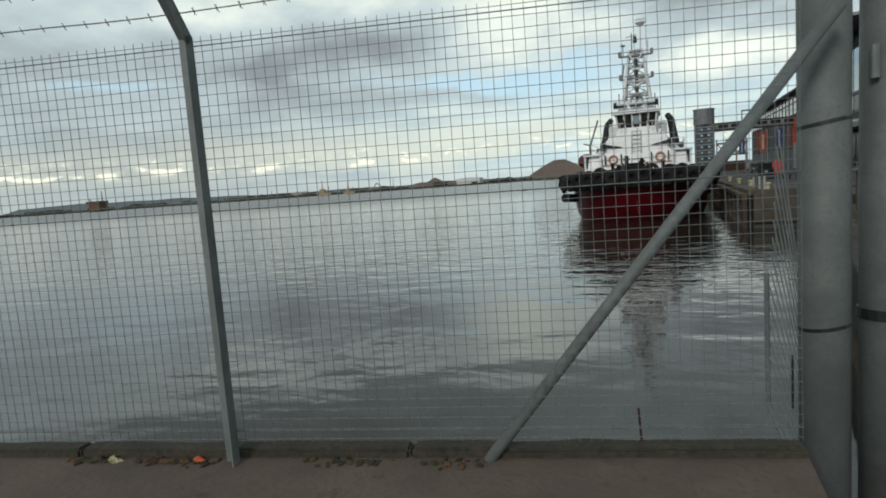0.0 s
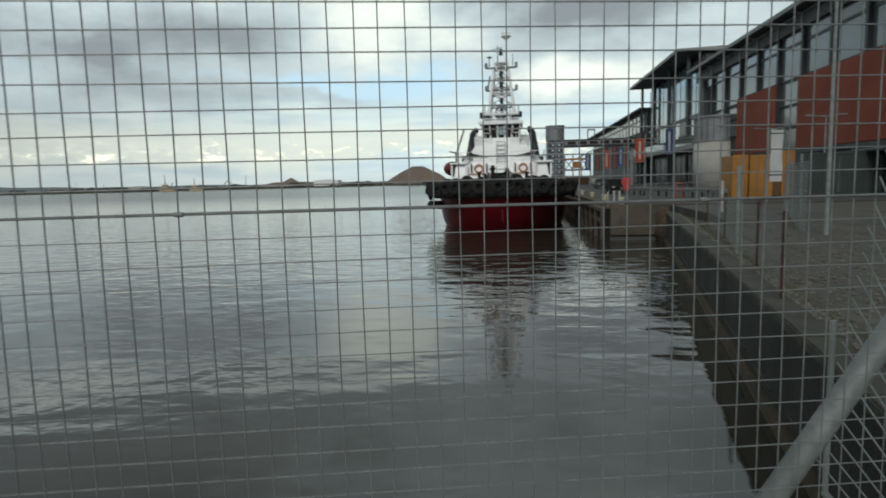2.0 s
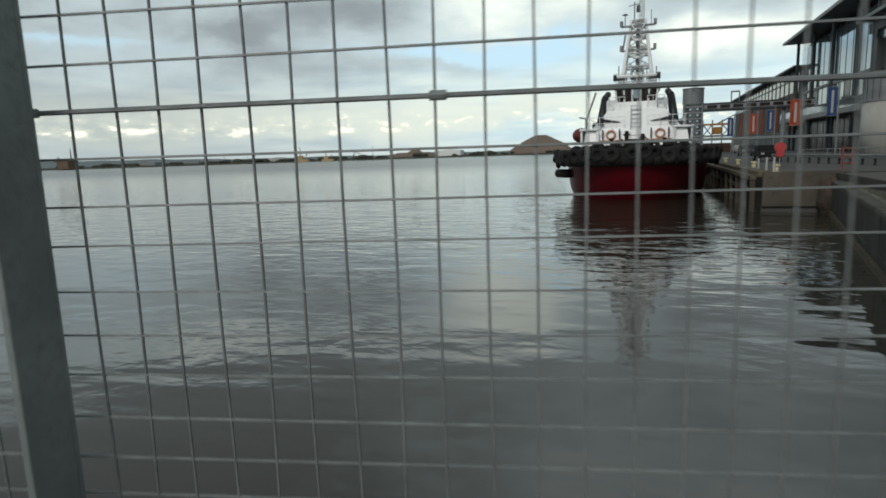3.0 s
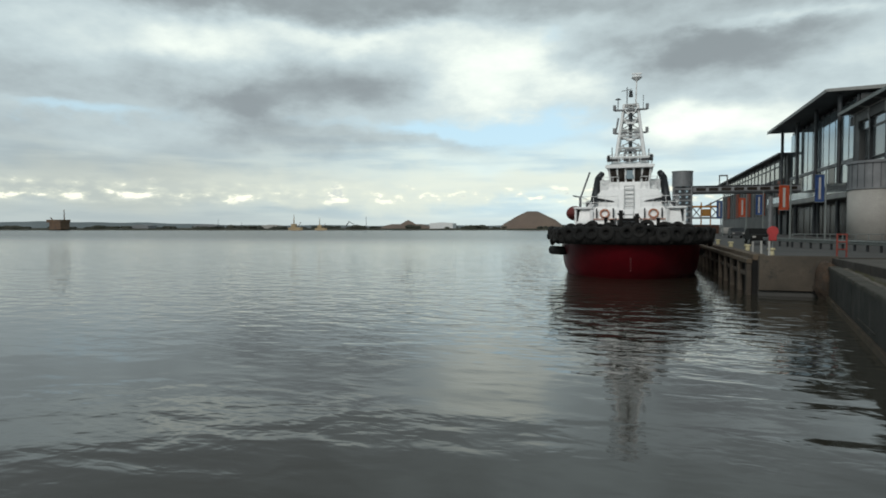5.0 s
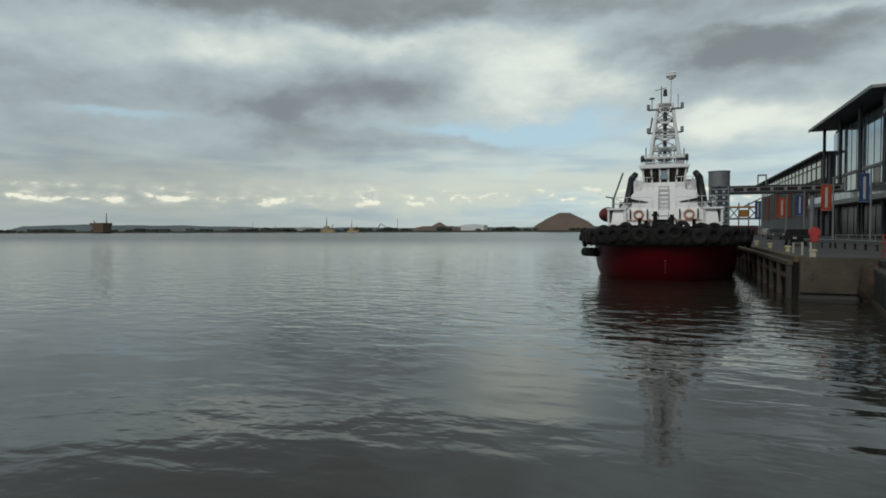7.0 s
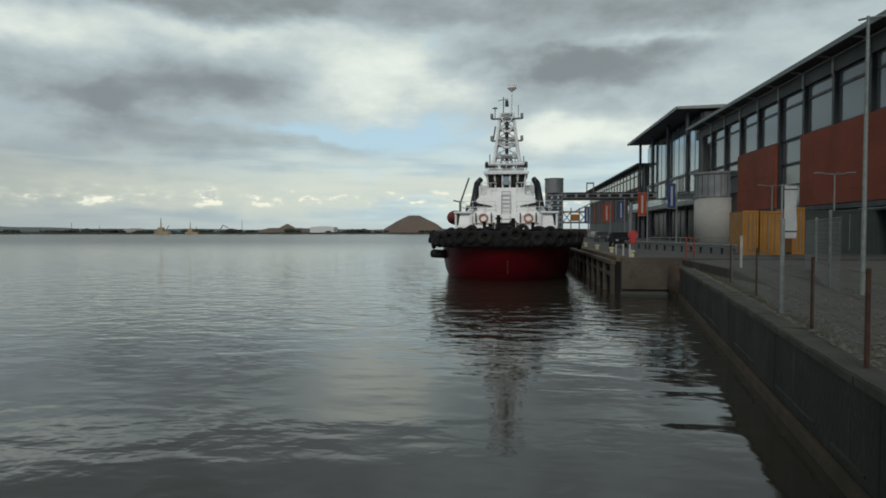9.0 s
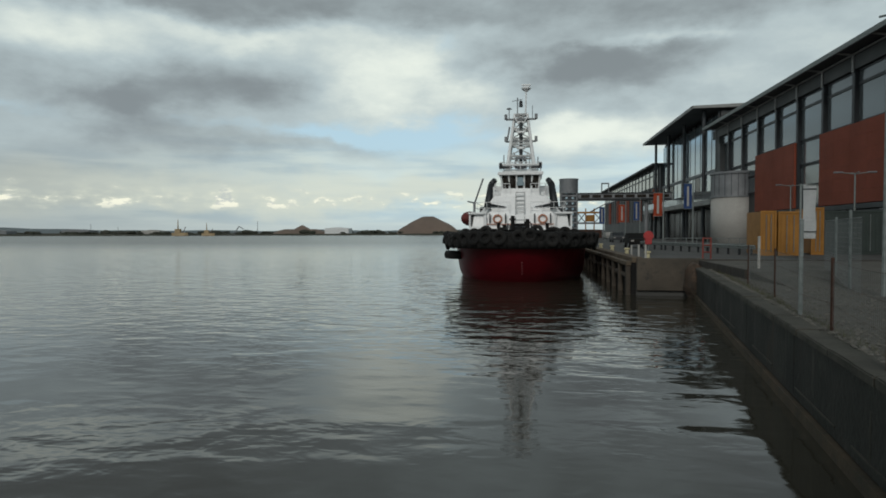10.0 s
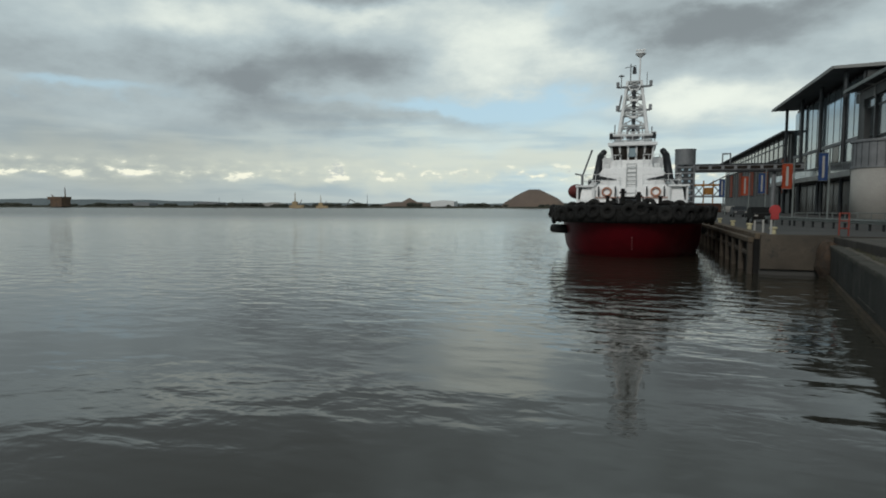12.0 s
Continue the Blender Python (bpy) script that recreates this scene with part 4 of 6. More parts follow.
    b = B()
    box(b, TX + sgn * 1.75 - 0.16, TX + sgn * 1.75 + 0.16, 47.5, 47.8, 6.42, 6.72, 0.04)
    tpart("searchlight", b, M_WHITE)
# lifeboat cradle and crane on one side
b = B()
bmesh.ops.create_uvsphere(b, u_segments=14, v_segments=8, radius=1, matrix=Matrix.Translation((-5.1, 51.5, 4.75)) @ Matrix.Diagonal((0.72, 1.9, 0.62, 1)))
smooth(tpart("rescue_boat", b, M_BOAT, "rust-red inflatable rescue boat"))
b = B()
rod(b, (-4.5, 49.5, 3.38), (-4.5, 49.5, 6.0), 0.10, seg=8)
rod(b, (-4.5, 49.5, 5.9), (-3.7, 48.6, 7.9), 0.07, seg=8)
rod(b, (-4.5, 49.5, 6.0), (-5.2, 51.0, 6.2), 0.06, seg=8)
tpart("boat_crane", b, M_GREYP)
# lattice mast
b = B()
legs = ((-1.15, 50.2, -0.52, 51.0), (1.15, 50.2, 0.52, 51.0), (-1.15, 52.4, -0.52, 51.8), (1.15, 52.4, 0.52, 51.8))
ZB, ZT = 8.6, 13.5


def leg_at(l, z):
    f = (z - ZB) / (ZT - ZB)
    return Vector((TX + l[0] + (l[2] - l[0]) * f, l[1] + (l[3] - l[1]) * f, z))


for l in legs:
    b = B()
    rod(b, leg_at(l, ZB), leg_at(l, ZT), 0.15, 0.10, seg=8)
    tpart("mast_leg", b, M_WHITE, "white tubular mast leg")
levels = (8.7, 9.9, 10.9, 11.4, 12.2, 13.0, 13.45)
for k, z in enumerate(levels):
    for i, j in ((0, 1), (1, 3), (3, 2), (2, 0)):
        b = B()
        rod(b, leg_at(legs[i], z), leg_at(legs[j], z), 0.085, seg=6)
        tpart("mast_brace", b, M_LADDER)
    if k + 1 < len(levels):
        z2 = levels[k + 1]
        for i, j in ((0, 2), (1, 3), (0, 1), (1, 0)):
            b = B()
            rod(b, leg_at(legs[i], z), leg_at(legs[j], z2), 0.045 if i + j == 1 else 0.06, seg=6)
            tpart("mast_diagonal", b, M_LADDER)
for k, (z, w) in enumerate(((9.0, 0.5), (9.8, 0.36), (10.6, 0.3), (11.9, 0.26), (12.7, 0.24))):
    b = B()
    box(b, TX - w, TX + w, 50.50, 50.95, z - 0.10, z + 0.10, 0.03)
    for sgn in (-1, 1):
        rod(b, (TX + sgn * w * 0.9, 50.6, z - 0.1), (TX + sgn * (w * 0.9 + 0.3), 50.6, z + 0.45), 0.05, seg=6)
    tpart("lamp_shelf", b, M_WHITE)
b = B()
rod(b, (TX, 51.3, 8.6), (TX, 51.3, 13.5), 0.14, seg=10)
tpart("mast_trunk", b, M_GREYP)
for z, h in ((11.15, 1.25), (13.0, 1.25)):
    b = B()
    box(b, TX - h, TX + h, 50.7, 50.95, z - 0.05, z + 0.07, 0.01)
    for sgn in (-1, 1):
        box(b, TX + sgn * h - 0.12, TX + sgn * h + 0.12, 50.6, 50.95, z, z + 0.42, 0.03)
    tpart("mast_crosstree", b, M_GREYP)
for dx, z, h in ((0, 9.35, 0.5), (0, 10.3, 0.32), (0, 11.6, 0.42), (0, 12.45, 0.5), (0, 14.2, 0.5)):
    b = B()
    rod(b, (TX + dx, 50.4, z - h / 2), (TX + dx, 50.4, z + h / 2), 0.17, 0.13, seg=10)
    tpart("mast_lamp", b, M_DARKM, "dark navigation lamp")
b = B()
ring(b, (TX, 49.9, 9.25), (0, 1, 0), 0.44, 0.10, 18, 8)
smooth(tpart("horn_ring", b, M_GREYP))
b = B()
rod(b, (TX + 0.38, 51.2, 13.4), (TX + 0.42, 51.2, 15.5), 0.07, 0.05, seg=8)
rod(b, (TX + 0.42, 51.2, 15.35), (TX + 0.42, 51.2, 15.62), 0.10, 0.42, seg=16)
rod(b, (TX + 0.42, 51.2, 15.62), (TX + 0.42, 51.2, 15.75), 0.42, 0.34, seg=16)
box(b, TX + 0.05, TX + 0.80, 51.1, 51.3, 15.88, 15.98, 0.01)
rod(b, (TX + 0.42, 51.2, 15.7), (TX + 0.42, 51.2, 15.9), 0.05, seg=6)
tpart("mast_top", b, M_WHITE, "white pole with satellite dome and radar bar")
for p, q, r in (((-0.3, 51.2, 13.45), (-0.3, 51.2, 14.9), 0.05), ((-0.75, 51.2, 14.6), (0.1, 51.2, 14.75), 0.03), ((-1.0, 51.2, 13.1), (-1.0, 51.2, 13.95), 0.04), ((0.95, 51.2, 13.1), (0.95, 51.2, 14.2), 0.03), ((-1.15, 50.9, 11.2), (-0.95, 50.9, 12.4), 0.07), ((-1.4, 50.4, 8.6), (-1.4, 50.4, 10.0), 0.05), ((1.4, 50.4, 8.6), (1.4, 50.4, 9.8), 0.05), ((0.7, 50.4, 8.6), (0.7, 50.4, 9.6), 0.04)):
    b = B()
    rod(b, (TX + p[0], p[1], p[2]), (TX + q[0], q[1], q[2]), r, seg=6)
    tpart("antenna", b, M_GREYP)
b = B()
rod(b, (TX - 1.0, 51.2, 13.95), (TX - 1.0, 51.2, 14.05), 0.25, 0.12, seg=10)
tpart("antenna_dish", b, M_GREYP)
# flared visor ring and side lamps of the wheelhouse
b = B()
for z0, h, yy in ((8.32, 1.78, 47.7),):
    box(b, TX - h, TX + h, yy, yy + 0.1, z0 - 0.22, z0 + 0.02, 0.02)
tpart("visor", b, M_WHITE)
# dark boxes paint the shaded slots below the roof coaming
for dx in (-1.12, 0.0, 1.12):
    b = B()
    box(b, TX + dx - 0.44, TX + dx + 0.44, 48.02, 48.10, 8.62, 8.84, 0.02)
    tpart("roof_locker", b, M_DARKM, "dark box painting the shade of a slot in the roof coaming")
b = B()
box(b, TX - 1.72, TX + 1.72, 47.92, 48.0, 8.88, 9.0, 0.02)
tpart("coaming", b, M_WHITE)
for sgn in (-1, 1):
    b = B()
    rod(b, (TX + sgn * 1.55, 48.0, 8.62), (TX + sgn * 1.55, 48.0, 9.05), 0.14, seg=10)
    tpart("roof_lamp", b, M_DARKM)

# ---- berth edge: timber fendering ----
M_WALE = material("worn_timber", (0.115, 0.086, 0.057), (0.07, 0.053, 0.036), 0.85, 0, 1.6, 18, 0.6, (0.05, 0.04, 0.03), 0.6, 0.2)
berth = thing("timber_fender_wall", "dark tarred timber piles and wales along the dock edge", "fender")
for k in range(17):
    b = B()
    y = 35.1 + 2.9 * k
    box(b, 5.46, 5.72, y, y + 0.42, -1.2, 1.66, 0.04)
    part("pile", b, M_TIMBER, berth)
    b = B()
    box(b, 5.50, 5.725, y + 0.424, y + 2.47, 0.98, 1.20, 0.03)
    part("waling", b, M_TIMBER, berth)
for k in range(12):
    b = B()
    box(b, 5.44, 5.74, 35.05 + 4.2 * k, 35.05 + 4.2 * k + 4.17, 1.665, 1.93, 0.04)
    part("wale", b, M_WALE, berth, "worn brown capping timber")
# near-black sheet behind the piles paints the shade in their gaps
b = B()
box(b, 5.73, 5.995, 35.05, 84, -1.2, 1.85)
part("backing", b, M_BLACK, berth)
b = B()
for k in range(12):
    box(b, 5.75, 6.35, 35.02 + 4 * k, 35.0 + 4 * k + 3.98, DOCK - 0.15, DOCK + 0.16, 0.03)
tagged(part("coping", b, M_WALE), "pale worn concrete coping along the berth", "coping", kind="structure")


def bollard(x, y, z):
    t = thing("bollard", "pale painted cast mooring bollard on the dock edge", "bollard", "dock bollards", (x, y, z))
    b = B()
    rod(b, (0, 0, -0.01), (0, 0, 0.36), 0.16, 0.13, 12)
    rod(b, (0, 0, 0.34), (0, 0, 0.46), 0.22, 0.18, 12)
    smooth(part("post", b, M_STONE, t))
    return t


b0 = bollard(6.9, 36.6, DOCK)
for x, y in ((6.8, 43.5), (6.8, 51), (6.8, 59)):
    copy_thing(b0, pose(x, y, DOCK))
for x, y, h in ((6.75, 38.6, 0.8), (6.7, 36.1, 0.85), (6.7, 41.0, 0.7)):
    b = B()
    rod(b, (x, y, DOCK - 0.01), (x, y, DOCK + h), 0.06, seg=8)
    tagged(part("edge_marker_post", b, M_RENDER), "short pale marker post at the dock edge", "marker post", "dock marker posts")

# ---- the terminal building ----
FX = 28.0
terminal = thing("terminal_building", "long grey-clad waterfront building with terracotta panels and a projecting canopy", "building", at=(FX, 70, DOCK))
TM = Matrix.Translation((-FX, -70, -DOCK))


def bpart(name, bm, mat, label="", parent=None):
    bmesh.ops.transform(bm, matrix=TM, verts=bm.verts)
    return part(name, bm, mat, parent or terminal, label)


b = B()
box(b, FX + 0.4, 70, 30, 98, DOCK, 18.9)
bpart("main_wall", b, M_CLAD, "grey metal clad wall")
b = B()
box(b, FX + 1.2, 70, 98.004, 137, DOCK, 22.2)
bpart("hall_wall", b, M_CLAD)
b = B()
box(b, FX + 0.4, 70, 137.004, 236, DOCK, 18.2)
bpart("wing_wall", b, M_CLAD)
# eaves and roof
b = B()
box(b, FX - 1.5, 72, 29, 97.9, 19.15, 19.45, 0.03)
bpart("roof", b, M_ROOF, "thin dark oversailing metal roof")
b = B()
box(b, FX - 1.62, FX - 1.4, 29, 97.9, 19.05, 19.5, 0.02)
bpart("gutter", b, M_GALV, "pale metal eaves gutter")
b = B()
box(b, FX - 0.05, FX + 0.38, 30, 97.9, 17.62, 18.85, 0.02)
bpart("fascia", b, M_CLAD)
b = B()
rod(b, (FX - 0.12, 30, 18.95), (FX - 0.12, 97.9, 18.95), 0.09, seg=8)
bpart("eaves_tube", b, M_TUBE)
YCOL = [35.0 + 5.55 * k for k in range(12)]
for y in YCOL:
    b = B()
    box(b, FX - 0.06, FX + 0.38, y - 0.22, y + 0.22, 5.95, 17.6, 0.03)
    bpart("column", b, M_DARKM)
    b = B()
    rod(b, (FX - 0.12, y, 17.4), (FX - 0.12, y, 19.0), 0.10, seg=8)
    rod(b, (FX - 0.12, y, 18.9), (FX - 1.45, y + 0.3, 19.2), 0.09, seg=8)
    bpart("eaves_strut", b, M_TUBE)


def window_bay(y0, y1, z0, z1, zt, x=FX + 0.30, mt=M_GLASS):
    b = B()
    box(b, x, x + 0.08, y0, y1, z0, z1)
    w = bpart("window", b, mt)
    for nm, za, zb in (("transom", zt - 0.14, zt + 0.14), ("window_sill", z0, z0 + 0.16), ("window_head", z1 - 0.12, z1)):
        if za > z1:
            continue
        b = B()
        box(b, x - 0.08, x - 0.003, y0, y1, za, zb)
        bpart(nm, b, M_DARKM, "", w)
    return w


for ya, yb in zip(YCOL[:-1], YCOL[1:]):
    if ya < 78:
        window_bay(ya + 0.28, yb - 0.28, 13.0, 17.55, 16.35)
    else:
        window_bay(ya + 0.28, yb - 0.28, 12.4, 17.55, 16.35)
        window_bay(ya + 0.28, yb - 0.28, 8.4, 12.2, 10.6)
# terracotta panels, in courses
for ya, yb in zip(YCOL[:-1], YCOL[1:]):
    glazed = 62.0 < ya < 67.5
    if ya > 77:
        continue
    if glazed:
        for z0, z1 in ((6.0, 8.2), (8.25, 10.4), (10.45, 12.9)):
            window_bay(ya + 0.28, yb - 0.28, z0, z1, (z0 + z1) / 2 + 3)
        continue
    for k in range(6):
        z0 = 6.0 + 1.15 * k
        for j in range(2):
            y0 = ya - 0.0 + (yb - ya) / 2 * j
            b = B()
            box(b, FX - 0.28, FX + 0.37, y0 + 0.005, y0 + (yb - ya) / 2 - 0.005, z0 + 0.004, z0 + 1.146, 0.004)
            bpart("terracotta_panel", b, M_BRICK)
# recessed ground floor
b = B()
box(b, FX - 0.30, FX + 0.38, 30, 78.2, 5.5, 5.94, 0.03)
bpart("soffit_beam", b, M_DARKM)
for k in range(12):
    b = B()
    y = 31.5 + 4 * k
    box(b, FX + 0.2, FX + 0.36, y, y + 3.6, DOCK + 0.2, 5.2)
    bpart("shopfront_pane", b, M_GLASSD)
for y0, y1 in ((40.0, 47.5), (49.0, 53.0), (58.5, 62.0)):
    b = B()
    box(b, FX - 0.02, FX + 0.19, y0, y1, 5.22, 5.46, 0.02)
    bpart("clerestory_pane", b, M_CLOTH, "pale strip of clerestory panels")
b = B()
box(b, FX - 3.4, FX - 0.32, 36, 63, 5.02, 5.18, 0.02)
bpart("lean_to_roof", b, M_DARKM, "dark lean-to roof below the terracotta")
for k in range(6):
    b = B()
    rod(b, (FX - 3.2, 37 + 5 * k, DOCK), (FX - 3.2, 37 + 5 * k, 5.02), 0.09, seg=8)
    bpart("lean_to_post", b, M_DARKM)
# stair drum
b = B()
rod(b, (FX - 0.6, 86.0, DOCK), (FX - 0.6, 86.0, 8.1), 2.9, seg=32)
smooth(bpart("stair_drum", b, M_RENDER, "pale rendered round stair tower"))
b = B()
rod(b, (FX - 0.6, 86.0, 8.1), (FX - 0.6, 86.0, 8.3), 3.05, seg=32)
rod(b, (FX - 0.6, 86.0, 8.3), (FX - 0.6, 86.0, 11.2), 2.9, seg=32)
rod(b, (FX - 0.6, 86.0, 11.2), (FX - 0.6, 86.0, 11.5), 3.1, seg=32)
bpart("drum_top", b, M_GREYP, "grey metal drum top")
for k in range(10):
    a = radians(150 + 16 * k)
    b = B()
    box(b, 2.90, 2.93, -0.03, 0.03, 8.32, 11.18, 0.0, Matrix.Translation((FX - 0.6, 86.0, 0)) @ Matrix.Rotation(a, 4, "Z"))
    bpart("drum_seam", b, M_DARKM)
# canopy hall
b = B()
CX = 24.8
v = [b.verts.new(p) for p in ((CX, 97.2, 22.45), (72, 97.2, 22.9), (72, 137.5, 22.9), (CX, 137.5, 22.45), (CX, 97.2, 22.75), (72, 97.2, 23.9), (72, 137.5, 23.9), (CX, 137.5, 22.75))]
for f in ((3, 2, 1, 0), (4, 5, 6, 7), (0, 1, 5, 4), (1, 2, 6, 5), (2, 3, 7, 6), (3, 0, 4, 7)):
    b.faces.new([v[i] for i in f])
bpart("canopy", b, M_ROOF, "big thin projecting canopy roof")
b = B()
box(b, CX - 0.12, CX - 0.004, 97.2, 137.5, 22.35, 22.85, 0.01)
bpart("canopy_edge", b, M_SLAB)
b = B()
v = [b.verts.new(p) for p in ((CX, 97.0, 22.45), (50, 97.0, 22.70), (50, 97.19, 22.70), (CX, 97.19, 22.45), (CX, 97.0, 22.85), (50, 97.0, 23.50), (50, 97.19, 23.50), (CX, 97.19, 22.85))]
for f in ((3, 2, 1, 0), (4, 5, 6, 7), (0, 1, 5, 4), (1, 2, 6, 5), (2, 3, 7, 6), (3, 0, 4, 7)):
    b.faces.new([v[i] for i in f])
bpart("canopy_gable_edge", b, M_SLAB, "pale grey metal verge of the canopy")
for y in (99.5, 111.5, 123.5, 135.5):
    b = B()
    rod(b, (FX - 0.9, y, DOCK), (FX - 0.9, y, 22.4), 0.28, seg=12)
    bpart("canopy_post", b, M_DARKM)
for k in range(12):
    y = 98.4 + 3.2 * k
    b = B()
    box(b, FX + 0.9, FX + 1.0, y + 0.08, y + 3.12, 13.4, 21.6)
    bpart("hall_pane", b, M_GLASSB)
    b = B()
    box(b, FX + 0.9, FX + 1.0, y + 0.12, y + 3.08, 8.6, 12.8)
    bpart("hall_pane", b, M_GLASSB if k % 3 else M_GLASSD)
    b = B()
    box(b, FX + 0.86, FX + 1.15, y - 0.07, y + 0.07, 8.2, 22.2)
    bpart("hall_mullion", b, M_DARKM)
b = B()
box(b, FX + 0.7, FX + 1.15, 98.2, 136.8, 12.85, 13.35, 0.02)
bpart("hall_transom", b, M_GREYP)
b = B()
box(b, FX - 2.6, FX + 1.19, 90, 141, 7.4, 8.15, 0.04)
bpart("terrace", b, M_SLAB, "grey first-floor terrace slab")
for k in range(16):
    y = 90.2 + 3.15 * k
    b = B()
    box(b, FX - 2.55, FX - 2.50, y, y + 3.0, 8.16, 9.25)
    bpart("terrace_glass", b, M_GLASS)
b = B()
rod(b, (FX - 2.52, 90, 9.3), (FX - 2.52, 141, 9.3), 0.05, seg=6)
bpart("terrace_handrail", b, M_GALV)
# columns and panes coloured dark, painting the shade below the terrace
for k in range(4):
    b = B()
    y = 94 + 15 * k
    rod(b, (FX - 1.0, y, DOCK), (FX - 1.0, y, 7.4), 0.25, seg=10)
    bpart("terrace_column", b, M_DARKM)
for k in range(12):
    b = B()
    y = 90 + 4 * k
    box(b, FX + 0.95, FX + 1.18, y + 0.2, y + 3.7, DOCK + 0.1, 7.2)
    bpart("shopfront_pane", b, M_GLASSD)
# stepped end of the hall over the terrace
for k in range(3):
    b = B()
    box(b, FX - 0.4 + 0.3 * k, FX + 1.15, 93.0 + 1.4 * k, 94.3 + 1.4 * k, 11.6, 16.4 + 1.4 * k, 0.04)
    bpart("end_bay", b, M_CLAD)
# far wing
b = B()
box(b, FX - 1.2, 72, 137.6, 237, 18.2, 18.6, 0.03)
bpart("wing_roof", b, M_ROOF)
for k in range(20):
    y = 139 + 4.8 * k
    window_bay(y + 0.3, y + 4.5, 13.6, 17.5, 16.3)
    b = B()
    box(b, FX + 0.20, FX + 0.38, y - 0.2, y + 0.2, 6.0, 18.1)
    bpart("column", b, M_CLAD)
    if k % 4 == 0:
        b = B()
        box(b, FX - 0.05, FX + 0.37, y + 0.3, y + 4.5, 6.2, 13.2)
        bpart("terracotta_panel", b, M_BRICK)

# ---- passenger bridge and its tower behind the tug ----
tower = thing("stair_tower", "grey steel stair tower with a drum top beside the berth", "tower", at=(7.6, 120, DOCK))
WM = Matrix.Translation((-7.6, -120, -DOCK))


def wpart(name, bm, mat, label="", parent=None):
    bmesh.ops.transform(bm, matrix=WM, verts=bm.verts)
    return part(name, bm, mat, parent or tower, label)


b = B()
rod(b, (7.6, 120, 11.0), (7.6, 120, 13.7), 1.8, seg=24)
rod(b, (7.6, 120, 13.7), (7.6, 120, 13.85), 1.9, seg=24)
wpart("drum", b, M_GREYP)
b = B()
box(b, 6.2, 9.0, 118.7, 121.3, DOCK, 11.0)
wpart("core", b, M_DARKM)
for k in range(8):
    b = B()
    z = 3.0 + 1.05 * k
    box(b, 6.1, 9.1, 118.55, 121.45, z, z + 0.32, 0.04)
    wpart("landing", b, M_GREYP)
    for dx in (-0.7, 0.5):
        b = B()
        box(b, 7.6 + dx, 8.0 + dx, 118.62, 118.69, z + 0.58, z + 0.98)
        wpart("tower_window", b, M_GLASSB)
for dx, dy in ((-1.5, -1.4), (1.5, -1.4), (-1.5, 1.4), (1.5, 1.4)):
    b = B()
    rod(b, (7.6 + dx, 120 + dy, DOCK), (7.6 + dx, 120 + dy, 11.0), 0.16, seg=8)
    wpart("leg", b, M_GREYP)
bridge = thing("covered_footbridge", "grey enclosed steel footbridge spanning to the building", "footbridge", at=(9.3, 120, 9.6))
b = B()
box(b, 0, 17.4, -1.2, 1.2, 0.35, 1.2, 0.04)
part("tube", b, M_GREYP, bridge)
b = B()
box(b, 0, 17.4, -1.35, 1.35, 0.0, 0.3, 0.03)
part("floor_beam", b, M_DARKM, bridge)
b = B()
box(b, 0, 17.4, -1.35, 1.35, 1.24, 1.45, 0.03)
part("roof_beam", b, M_DARKM, bridge)
for k in range(8):
    b = B()
    box(b, 0.6 + 2.1 * k, 2.2 + 2.1 * k, -1.26, -1.21, 0.5, 1.05)
    part("window", b, M_GLASSD, bridge)
b = B()
for x in (4.6, 5.9):
    rod(b, (x, 0, 1.4), (x, 0, 3.4), 0.12, seg=6)
rod(b, (4.6, 0, 3.3), (5.9, 0, 3.3), 0.14, seg=6)
part("portal", b, M_GREYP, bridge)
b = B()
rod(b, (13.0, 0, 0.02), (13.0, 0, -7.6), 0.35, seg=10)
part("pier", b, M_GREYP, bridge)
# distant dock gear beneath the bridge
gear = thing("loading_gantry", "weathered yellow and grey quayside loading gantry", "gantry", at=(14, 150, DOCK))
for dx in (-2.4, -0.4, 1.6, 3.8):
    b = B()
    rod(b, (dx, 0, 0), (dx, 0, 7.2), 0.14, seg=8)
    part("leg", b, M_YELLOW if dx > -1 and dx < 2 else M_GREYP, gear)
for z in (3.6, 6.2):
    b = B()
    box(b, -2.6, 4.0, -0.25, 0.25, z - 0.22, z + 0.22, 0.04)
    part("beam", b, M_YELLOW if z > 4 else M_GREYP, gear)
for x0, x1 in ((-2.4, -0.4), (1.6, 3.8)):
    b = B()
    rod(b, (x0, 0, 3.6), (x1, 0, 6.2), 0.12, seg=6)
    rod(b, (x1, 0, 3.6), (x0, 0, 6.2), 0.12, seg=6)
    part("cross_brace", b, M_GREYP, gear)
b = B()
box(b, -0.2, 1.5, -0.9, 0.9, 4.0, 5.6, 0.08)
part("cabin", b, M_YELLOW, gear, "faded yellow machinery cabin")
b = B()
rod(b, (0.6, 0, 6.3), (4.9, 0.4, 8.6), 0.18, 0.1, seg=6)
part("boom", b, M_GREYP, gear)
b = B()
box(b, -1.9, 3.4, -0.7, 0.7, 0.0, 2.0, 0.06)
part("plinth", b, M_RUST, gear, "rusty steel plinth")

M_WEED = material("dry_weeds", (0.10, 0.095, 0.045), (0.06, 0.07, 0.03), 0.9, 0, 3, 30, 0.1)
